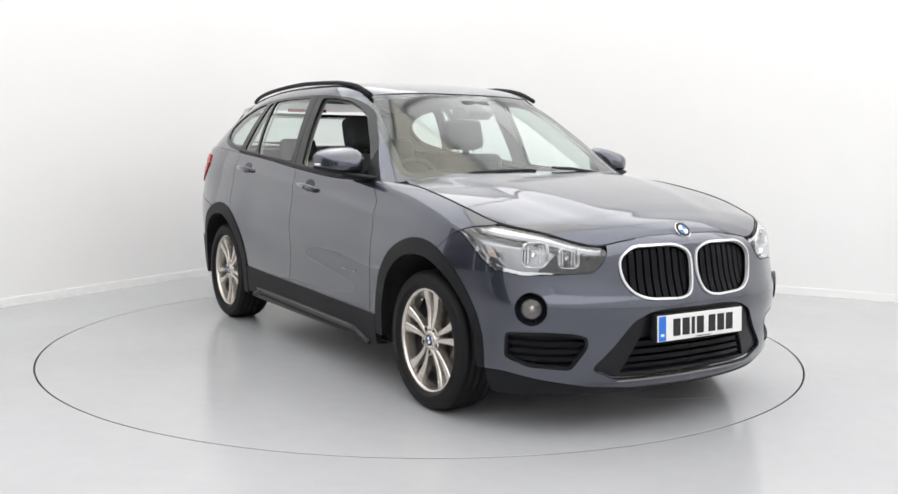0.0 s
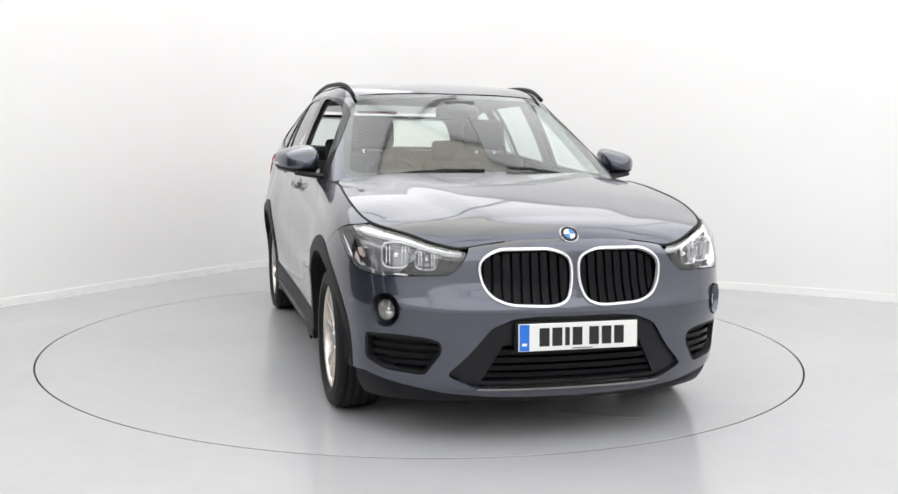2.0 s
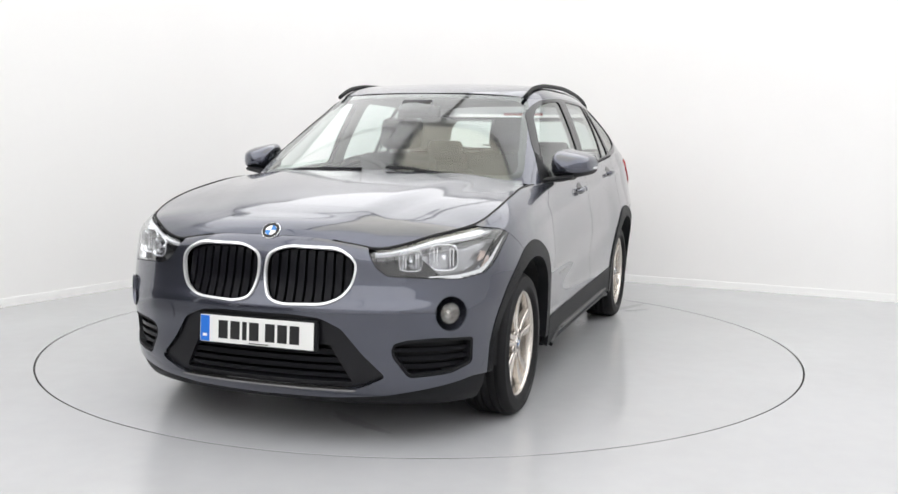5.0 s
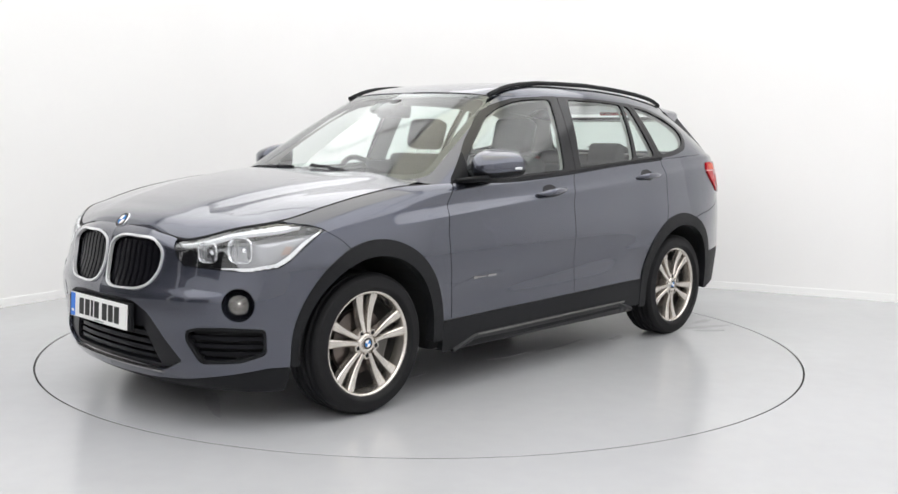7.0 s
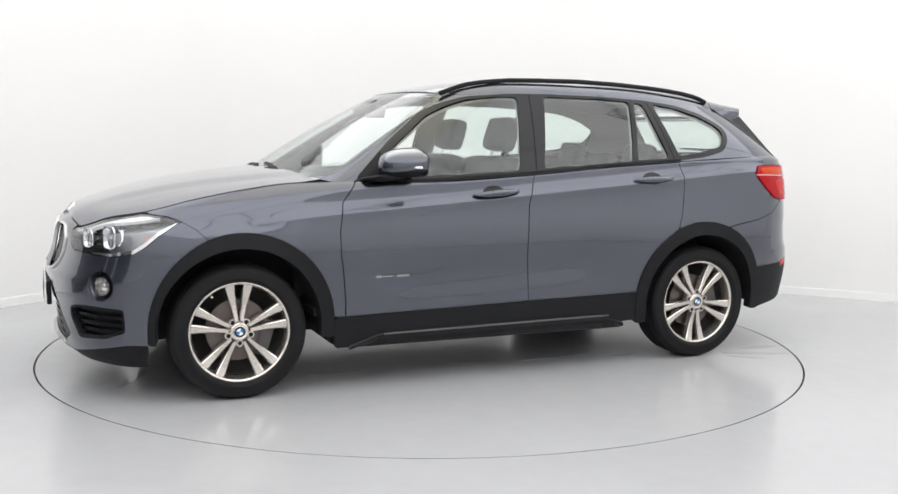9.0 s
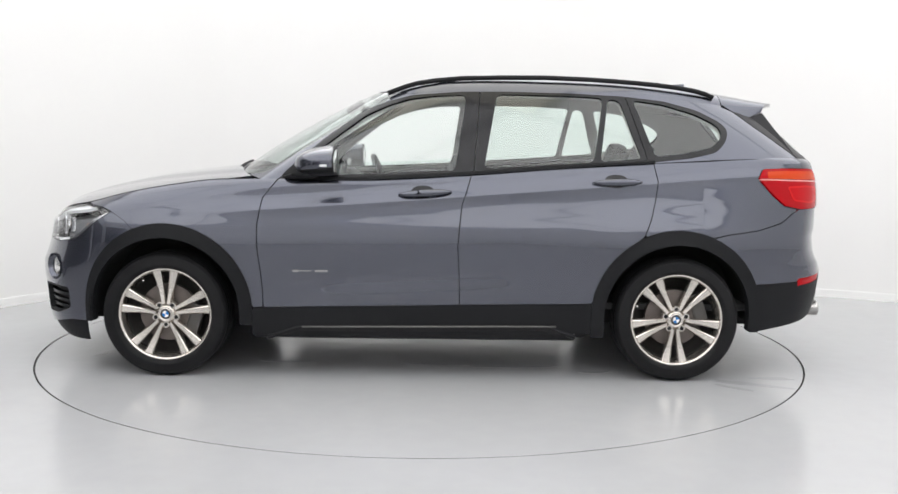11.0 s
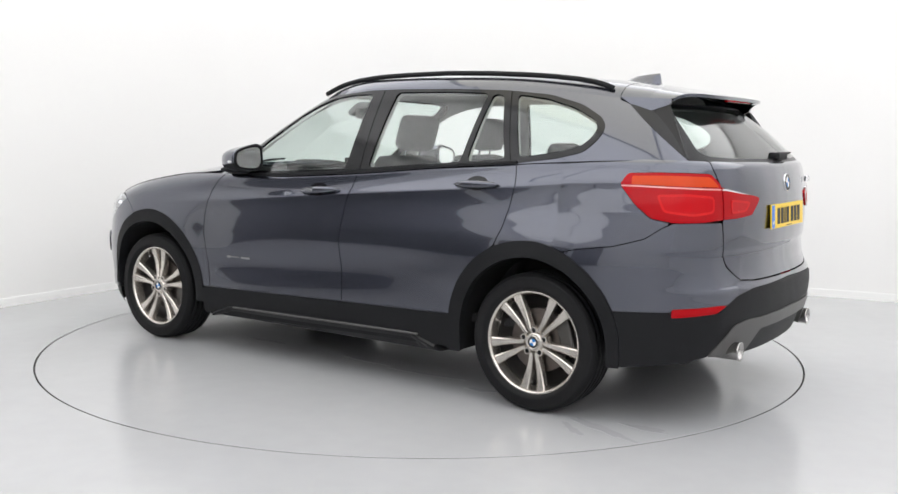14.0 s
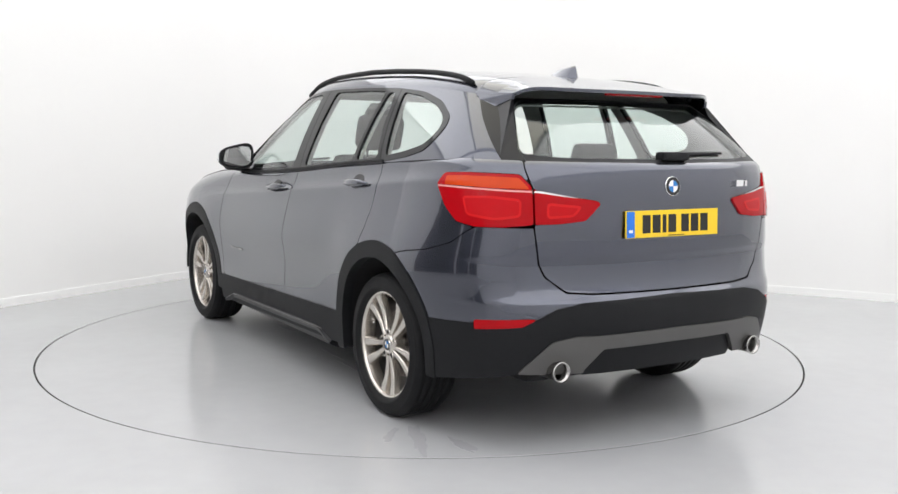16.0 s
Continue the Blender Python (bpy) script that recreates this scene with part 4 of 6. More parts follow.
windscreen = put("windscreen", whole_mesh(house, f_screen, (0, 4.3 * KS, -0.02, 1.0), 1.2, 0.03, lift=0.0, depth=0.0), GLASS, car)
put("screen_border", whole_mesh(house, less(f_screen, f_screen_in), (0, 4.3 * KS, -0.02, 1.0), 0.7, 0.015, lift=-0.004, depth=0.004), GLOSS, windscreen, "black printed border")
put("hatch_surround", whole_mesh(house, less(f_hatch, f_rear, gap=0.001), (9 * KS, KMAX, -0.02, 1.0), 0.7, 0.015, lift=0.002, depth=0.02), SATIN, tailgate, "satin black surround")
rear_window = put("rear_window", whole_mesh(house, f_rear, (9 * KS, KMAX, -0.02, 1.0), 1.0, 0.02, lift=0.0, depth=0.0), GLASS, tailgate)
pair("pillar_lining", less(lambda k, v: k - 2.62 * KS, f_wf, f_wr, f_wx, f_wq, f_rear, f_screen), RK, LINING, parent=car, lift=-0.03, depth=0.0, S=house, da=1.0, db=0.02)
# bright strip under the side windows
pair("window_strip", lambda k, v: np.where((k > 4 * KS) & (k < 8.2 * KS), np.minimum(v + 0.02, 0.016 - v), -1), (3.5 * KS, 9 * KS, -0.02, 0.1), BLACK, parent=car, lift=0.009, depth=0.014, S=house, da=1.0, db=0.006)

ZC = spline([(0.285, 1.516), (0.18, 1.543), (0.05, 1.568), (-0.2, 1.595), (-0.6, 1.606), (-1.0, 1.596), (-1.4, 1.563), (-1.62, 1.536), (-1.965, 1.466)])
FRONT_E, SIDE_E = EAVE[:3 * KS + 1], EAVE[3 * KS:10 * KS + 12]
CUT = -1.60


def roof_skin(a, b):
    a, b = np.broadcast_arrays(np.asarray(a, float), np.asarray(b, float))
    x1 = CUT + (0.165 - CUT) * a
    ye, ze = (np.interp(-x1, -SIDE_E[:, 0], SIDE_E[:, j]) for j in (1, 2))
    y = ye * b
    xf = np.interp(np.abs(y) * 0.565 / np.maximum(ye, 1e-6), FRONT_E[:, 1], FRONT_E[:, 0])
    x = CUT + (xf - CUT) * a
    crown = 0.30 * np.abs(b) ** 2.2 + 0.70 * np.abs(b) ** 13
    z = ZC(x) + (ze - ZC(x)) * crown
    # meet the windscreen's upper edge
    z_edge = np.interp(np.abs(y) * 0.565 / np.maximum(ye, 1e-6), FRONT_E[:, 1], FRONT_E[:, 2])
    z = z + (z_edge + 0.002 - ZC(xf) - (1.493 - ZC(xf)) * crown) * np.clip((a - 0.80) / 0.20, 0, 1) ** 2
    return np.stack([x, y, z], -1)


roof = put("roof", whole_mesh(roof_skin, lambda a, b: np.minimum(a + 1, 2 - b), (0.0, 1.0, 0.0, 1.0), 0.012, 0.025, depth=0.015), PAINT, car)
put("headlining", whole_mesh(roof_skin, lambda a, b: np.minimum(a + 1, 2 - b), (0.0, 0.99, 0.0, 1.0), 0.03, 0.05, lift=-0.035, depth=0.0), LINING, roof, "pale grey cloth headlining")


def spoiler_skin(a, b):
    a, b = np.broadcast_arrays(np.asarray(a, float), np.asarray(b, float))
    tip = -1.968 + 0.13 * b ** 4
    x = CUT - 0.003 + (tip - CUT) * a
    ye = np.interp(a, [0, 0.4, 1.0], [0.594, 0.580, 0.555])
    ze = np.interp(a, [0, 0.5, 1.0], [1.452, 1.434, 1.444])
    z = ZC(x) + 0.004 * a + (ze - ZC(x)) * (0.35 * np.abs(b) ** 2.4 + 0.65 * np.abs(b) ** 13)
    return np.stack([x, -ye * b, z], -1)


def spoiler():
    V, F, N = sheet(spoiler_skin, lambda a, b: np.minimum(a + 1, 2 - b), 0.0, 1.0, 0.0, 1.0, 0.03, 0.025, depth=0.015, back=True)
    sg = np.array([1, -1, 1])
    n = len(V)
    ob = put("roof_spoiler", mesh_np(np.vstack([V, V * sg]), F + [[n + i for i in reversed(f)] for f in F], np.vstack([N, N * sg])), PAINT, tailgate)
    # gloss black flank vanes from the spoiler's tips to the belt
    for sgn, _ in SIDES:
        bm = bmesh.new()
        ring = [(-1.712, 0.596, 1.379), (-1.830, 0.566, 1.418), (-1.850, 0.572, 1.375), (-1.985, 0.640, 1.225), (-2.055, 0.650, 1.172), (-1.97, 0.712, 1.190)]
        lo = [bm.verts.new((x, sgn * (y - 0.010), z)) for x, y, z in ring]
        hi = [bm.verts.new((x - 0.004, sgn * (y + 0.002), z)) for x, y, z in ring]
        bm.faces.new(lo)
        bm.faces.new(hi)
        for i in range(len(ring)):
            j = (i + 1) % len(ring)
            bm.faces.new((lo[i], lo[j], hi[j], hi[i]))
        bmesh.ops.recalc_face_normals(bm, faces=bm.faces)
        part("side_vane", bm, SATIN, tailgate, "satin black aero vane")
        bm = bmesh.new()
        ring = [(-1.606, 0.597, 1.456), (-1.74, 0.580, 1.450), (-1.838, 0.562, 1.446), (-1.830, 0.568, 1.420), (-1.77, 0.588, 1.398), (-1.712, 0.606, 1.381), (-1.66, 0.605, 1.422)]
        lo = [bm.verts.new((x, sgn * (y - 0.016), z)) for x, y, z in ring]
        hi = [bm.verts.new((x, sgn * y, z)) for x, y, z in ring]
        bm.faces.new(lo)
        bm.faces.new(hi)
        for i in range(len(ring)):
            j = (i + 1) % len(ring)
            bm.faces.new((lo[i], lo[j], hi[j], hi[i]))
        bmesh.ops.recalc_face_normals(bm, faces=bm.faces)
        part("spoiler_cheek", bm, PAINT, ob)
    bm = bmesh.new()
    box(bm, -1.958, -1.94, -0.16, 0.16, 1.446, 1.460, 0.004)
    part("brake_light", bm, RED, ob, "slim red high brake light")


spoiler()


def roof_rail(sg):
    zs = spline([(0.20, 1.497), (0.10, 1.535), (0.0, 1.560), (-0.23, 1.583), (-0.65, 1.590), (-1.1, 1.572), (-1.375, 1.546), (-1.50, 1.522), (-1.56, 1.498)])
    xs = [0.20, 0.16, 0.10, 0.04, -0.05, -0.2, -0.4, -0.65, -0.9, -1.1, -1.25, -1.375, -1.46, -1.52, -1.56]
    bm = tube([(x, sg * (0.600 - 0.025 * abs(x + 0.65)), float(zs(x)) - 0.003) for x in xs], 0.0110, 10, 1.2)
    part("roof_rail", bm, BLACK, car, "satin black roof rail", smooth=True)


roof_rail(1)
roof_rail(-1)


def fin():
    bm = bmesh.new()
    ring_lo, ring_hi = [], []
    n = 20
    for k in range(n):
        a = 2 * math.pi * k / n
        cx, sy = math.cos(a), math.sin(a)
        x = -1.455 + 0.100 * cx
        ring_lo.append(bm.verts.new((x, 0.034 * sy * (1 - 0.35 * cx), float(ZC(x)) - 0.004)))
        ring_hi.append(bm.verts.new((-1.498 + 0.046 * cx, 0.007 * sy, 1.600 - 0.007 * (cx + 1) * 0.5)))
    mid = []
    for lo, hi in zip(ring_lo, ring_hi):
        p = lo.co * 0.35 + hi.co * 0.65
        p.y *= 0.72
        p.z += 0.006
        mid.append(bm.verts.new(p))
    for A, B in ((ring_lo, mid), (mid, ring_hi)):
        for k in range(n):
            bm.faces.new((A[k], A[(k + 1) % n], B[(k + 1) % n], B[k]))
    bm.faces.new(ring_hi)
    bmesh.ops.recalc_face_normals(bm, faces=bm.faces)
    part("shark_fin_antenna", bm, PAINT, roof, "painted shark fin aerial", smooth=True)


fin()

# cowl and wipers
bm = bmesh.new()
rows = []
for i in range(25):
    y = -0.70 + 1.40 * i / 24
    yb = abs(y) / 0.70
    x0, x1 = BACK_X - 0.155 * yb ** 2.2 + 0.02, 1.02 - 0.14 * yb ** 2.2
    z0 = float(CENTRE_Z(x0)) - 0.020 - 0.03 * yb ** 3
    rows.append([bm.verts.new(p) for p in ((x0, y, z0), ((x0 + x1) / 2, y, z0 - 0.006), (x1 - 0.02, y, z0 - 0.004), (x1 - 0.03, y, z0 - 0.04))])
for A, B in zip(rows, rows[1:]):
    for j in range(3):
        bm.faces.new((A[j], B[j], B[j + 1], A[j + 1]))
bmesh.ops.recalc_face_normals(bm, faces=bm.faces)
part("wiper_cowl", bm, BLACK, car, "black plastic cowl")


def on_screen(y, z, off=0.012):
    k, v = on_house([(1.05 - (z - 1.08) * 1.7, abs(y), z)])[0]
    p = house(np.array(k), np.array(v))
    return Vector((float(p[0]) + off * 0.6, y, float(p[2]) + off))


for y0, y1, z0, z1 in ((-0.05, -0.62, 1.088, 1.098), (0.58, 0.08, 1.082, 1.100)):
    pts = [on_screen(y0 + (y1 - y0) * t, z0 + (z1 - z0) * t) for t in np.linspace(0, 1, 9)]
    wip = part("wiper", tube(pts, 0.007, 6), BLACK, windscreen, "black wiper arm and blade")
    part("wiper_blade", tube([p + Vector((0.012, 0.0, -0.004)) for p in pts[2:]], 0.005, 5), BLACK, wip)

# ================= car: wheels =================


def emblem(name, r, parent, m, flip=1):
    """A round badge: chrome rim, dark ring, blue and white quarters (plain shapes)."""
    ob = part(name, lathe([(0.0001, 0.002), (r * 0.97, 0.002), (r, 0.0), (r, -0.006)], 32), CHROME, parent, "round badge with chrome rim", m=m)
    part("badge_ring", lathe([(r * 0.62, 0.0032), (r * 0.93, 0.0032), (r * 0.93, 0.001)], 32), INK, ob)
    for q in range(4):
        bm = bmesh.new()
        c = bm.verts.new((0, 0.0036, 0))
        arc = [bm.verts.new((r * 0.6 * math.cos(math.pi / 2 * (q + t / 6)), 0.0036, r * 0.6 * math.sin(math.pi / 2 * (q + t / 6)))) for t in range(7)]
        for a, b in zip(arc, arc[1:]):
            bm.faces.new((c, b, a))
        part("badge_quarter", bm, BLUE_EN if q % 2 == 1 else WHITE_EN, ob)
    return ob


def wheel(x, sg):
    w = new("wheel")
    w.parent = car
    w.matrix_basis = pose(x, sg * 0.79, 0.326, 0, (-18 if x > 0 else 18), 0 if sg > 0 else 180)
    tagged(w, "alloy wheel with five double spokes and a black tyre")
    R = 0.326
    tyre = lathe([(0.236, -0.095), (0.25, -0.108), (0.285, -0.113), (0.308, -0.105), (0.321, -0.088), (R, -0.07), (R, -0.055), (R - 0.007, -0.053), (R - 0.007, -0.045), (R, -0.043), (R, -0.018),
                  (R - 0.007, -0.016), (R - 0.007, -0.008), (R, -0.006), (R, 0.02), (R - 0.007, 0.022), (R - 0.007, 0.030), (R, 0.032), (R, 0.055), (R - 0.007, 0.057), (R - 0.007, 0.064), (R - 0.001, 0.068),
                  (0.321, 0.088), (0.309, 0.104), (0.304, 0.1075), (0.300, 0.1065), (0.285, 0.113), (0.268, 0.112), (0.264, 0.1135), (0.258, 0.1125), (0.25, 0.106), (0.243, 0.096), (0.236, 0.088)], 64)
    part("tyre", tyre, TYRE, w, smooth=True)
    rim = part("rim", lathe([(0.205, -0.09), (0.222, -0.085), (0.219, 0.02), (0.226, 0.062), (0.227, 0.080), (0.230, 0.089), (0.236, 0.0935), (0.2435, 0.0935), (0.246, 0.088), (0.244, 0.075)], 64), ALLOY, w, smooth=True)
    # barrel in a darker alloy colour, which holds the shade behind the spokes
    part("rim_barrel", lathe([(0.08, -0.055), (0.2185, -0.05), (0.2175, 0.03)], 48), ALLOY_DARK, rim, "grey wheel barrel with the shade behind the spokes put into its colour", smooth=True)
    part("hub", lathe([(0.0001, 0.078), (0.030, 0.078), (0.036, 0.084), (0.042, 0.080), (0.050, 0.068), (0.060, 0.052), (0.062, -0.02)], 40), ALLOY, rim, smooth=True)
    for i in range(5):
        for s in (-1, 1):
            bm = bmesh.new()
            rows = []
            for t in np.linspace(0, 1, 8):
                r = 0.052 + (0.232 - 0.052) * t
                off = s * (0.0125 + 0.0345 * t ** 1.1)
                half = 0.0098 + 0.0140 * t ** 1.5
                y = 0.078 - 0.010 * math.sin(math.pi * t) + 0.006 * t
                dep = 0.040 - 0.016 * t
                rows.append([(r, off - half - 0.004, y - dep), (r, off - half, y - 0.004), (r, off - half * 0.7, y), (r, off + half * 0.7, y - 0.0), (r, off + half, y - 0.004), (r, off + half + 0.004, y - dep)])
            vs = [[bm.verts.new((a, c, b)) for a, b, c in row] for row in rows]
            for A, B in zip(vs, vs[1:]):
                for j in range(5):
                    bm.faces.new((A[j], A[j + 1], B[j + 1], B[j]))
            bm.faces.new(vs[0])
            bm.faces.new(vs[-1])
            bmesh.ops.recalc_face_normals(bm, faces=bm.faces)
            bmesh.ops.transform(bm, matrix=Matrix.Rotation(2 * math.pi * i / 5, 4, "Y"), verts=bm.verts)
            part("spoke", bm, ALLOY, rim)
        a = 2 * math.pi * (i + 0.5) / 5
        part("bolt_seat", lathe([(0.011, 0.080), (0.0165, 0.080), (0.0185, 0.075), (0.0185, 0.04)], 16), ALLOY, rim, m=Matrix.Translation((0.056 * math.cos(a), 0.0, 0.056 * math.sin(a))))
        part("wheel_bolt", lathe([(0.0001, 0.0745), (0.0085, 0.0745), (0.0115, 0.072), (0.0115, 0.05)], 12), GLOSS, rim, m=Matrix.Translation((0.056 * math.cos(a), 0.001, 0.056 * math.sin(a))))
    emblem("hub_badge", 0.028, w, Matrix.Translation((0, 0.082, 0)))
    part("brake_disc", lathe([(0.07, 0.02), (0.15, 0.018), (0.152, 0.008), (0.152, -0.008), (0.07, -0.01)], 48), DISC, w, smooth=False)
    bm = bmesh.new()
    box(bm, -0.175, -0.105, -0.045, 0.028, -0.09, 0.09, 0.012)
    part("brake_caliper", bm, ALLOY_DARK, w)
    va = math.radians(36)
    part("valve_stem", tube([(0.222 * math.cos(va), 0.030, 0.222 * math.sin(va)), (0.206 * math.cos(va), 0.052, 0.206 * math.sin(va))], 0.0045, 8), CHROME, rim, "small bright valve stem", smooth=True)
    return w


for x_ in WHEELS:
    for sg_, _ in SIDES:
        wheel(x_, sg_)

# arch liners and underbody


def liner(xc, sg):
    bm = bmesh.new()
    n = 28
    rows = []
    for k in range(n + 1):
        a = math.pi * (-0.02 + 1.04 * k / n)
        rows.append([bm.verts.new((xc + 0.398 * math.cos(a), sg * y, 0.335 + 0.400 * math.sin(a))) for y in (0.885, 0.62, 0.52)])
    for A, B in zip(rows, rows[1:]):
        for j in range(2):
            bm.faces.new((A[j], A[j + 1], B[j + 1], B[j]))
    bm.faces.new([r[2] for r in rows])
    part("arch_liner", bm, DARK, car, "dark felt wheel arch liner")


for xc_ in (1.330, -1.330):
    liner(xc_, 1)
    liner(xc_, -1)
bm = bmesh.new()
box(bm, -1.95, 1.95, -0.54, 0.54, 0.24, 0.40, 0.03)
box(bm, -0.88, 0.86, -0.80, 0.80, 0.205, 0.36, 0.03)
box(bm, -2.05, -1.76, -0.66, 0.66, 0.36, 0.50, 0.04)
box(bm, 1.70, 1.90, -0.52, 0.52, 0.24, 0.40, 0.04)
part("underbody", bm, DARK, car, "dark underbody panels")
for sg_, _ in SIDES:
    ex = part("exhaust_pipe", lathe([(0.030, -0.12), (0.040, -0.10), (0.040, 0.0), (0.0425, 0.004), (0.0425, 0.010), (0.036, 0.010), (0.034, -0.02), (0.034, -0.11)], 28), PIPE, car,
              "chrome round tailpipe", smooth=True, m=pose(-2.185, sg_ * 0.55, 0.345, 0, 0, 90))
    # black disc in place of the shade inside the pipe
    part("pipe_end", lathe([(0.0001, -0.06), (0.034, -0.06)], 20), DARK, ex)

# ================= car: lamps, grille, plates =================


def superring(cx, cy, cz, hy, hz, n=28, e=3.3):
    out = []
    for k in range(n):
        a = 2 * math.pi * k / n
        c, s = math.cos(a), math.sin(a)
        out.append((cx, cy + hy * math.copysign(abs(c) ** (2 / e), c), cz + hz * math.copysign(abs(s) ** (2 / e), s)))
    return out


def skinned(rings, close=True):
    bm = bmesh.new()
    R = [[bm.verts.new(p) for p in r] for r in rings]
    n = len(R[0])
    for A, B in zip(R, R[1:]):
        for k in range(n):
            bm.faces.new((A[k], A[(k + 1) % n], B[(k + 1) % n], B[k]))
    if close:
        bm.faces.new(R[0])
        bm.faces.new(R[-1])
    bmesh.ops.recalc_face_normals(bm, faces=bm.faces)
    return bm


U_HEAD = (u_of_y(0.30), u_of_x(1.45), 0.62, 0.95)
chrome_ring = less(lambda u, z: KIDNEY(u, z) + 0.002, lambda u, z: KIDNEY(u, z) - 0.0068)
for sg_, _ in SIDES:
    kid = put("kidney_grille", half_mesh(skin, chrome_ring, (0.0, 0.6, 0.5, 0.9), 0.004, 0.004, sg_, lift=0.008, depth=0.016), TRIM_CHROME, bumper, "chrome-framed grille opening")
    # black sheet behind the slats, for the shade inside the grille
    put("grille_backing", half_mesh(skin, KIDNEY, (0.0, 0.6, 0.5, 0.9), 0.012, 0.012, sg_, lift=-0.055, depth=0.0), DARK, kid, "black backing sheet standing in for the shaded hollow")
    for i in range(9):
        uc = 0.045 + 0.0415 * i
        g = both(lambda u, z: KIDNEY(u, z) - 0.008, lambda u, z: 0.0145 - np.abs(u - uc))
        me = half_mesh(skin, g, (uc - 0.018, uc + 0.018, 0.55, 0.85), 0.006, 0.012, sg_, lift=-0.020, depth=0.03)
        if me:
            put("grille_slat", me, SLAT, kid)
# black sheet behind the mouth, in place of the shade inside it
mouth_back = put("lower_grille", whole_mesh(skin, MOUTH_MID, (0.0, 0.75, 0.2, 0.6), 0.012, 0.012, lift=-0.07, depth=0.0), DARK, bumper, "black lower air intake")
put("intake_frame", whole_mesh(skin, less(MOUTH_MID, lambda u, z: np.where(u < 0.42, np.minimum(np.minimum(0.40 - 0.6 * (z - 0.27) - u, 0.425 - z), z - 0.268), -1)), (0.0, 0.75, 0.2, 0.6), 0.009, 0.009, lift=-0.018, depth=0.05), SATIN, mouth_back, "black plastic intake frame")
for zc_ in (0.292, 0.325, 0.358, 0.392):
    put("intake_slat", whole_mesh(skin, both(MOUTH_MID, lambda u, z: np.minimum(0.010 - np.abs(z - zc_), 0.43 - u)), (0.0, 0.5, zc_ - 0.02, zc_ + 0.02), 0.02, 0.004, lift=-0.03, depth=0.03), SLAT, mouth_back)
put("splitter", whole_mesh(skin, lambda u, z: np.minimum(np.minimum(0.247 - z, z - 0.239), 0.42 - u - 2.0 * np.abs(z - 0.243)), (0.0, 0.5, 0.2, 0.3), 0.01, 0.003, lift=0.006, depth=0.02), PIPE, bumper, "thin bright lower edge")

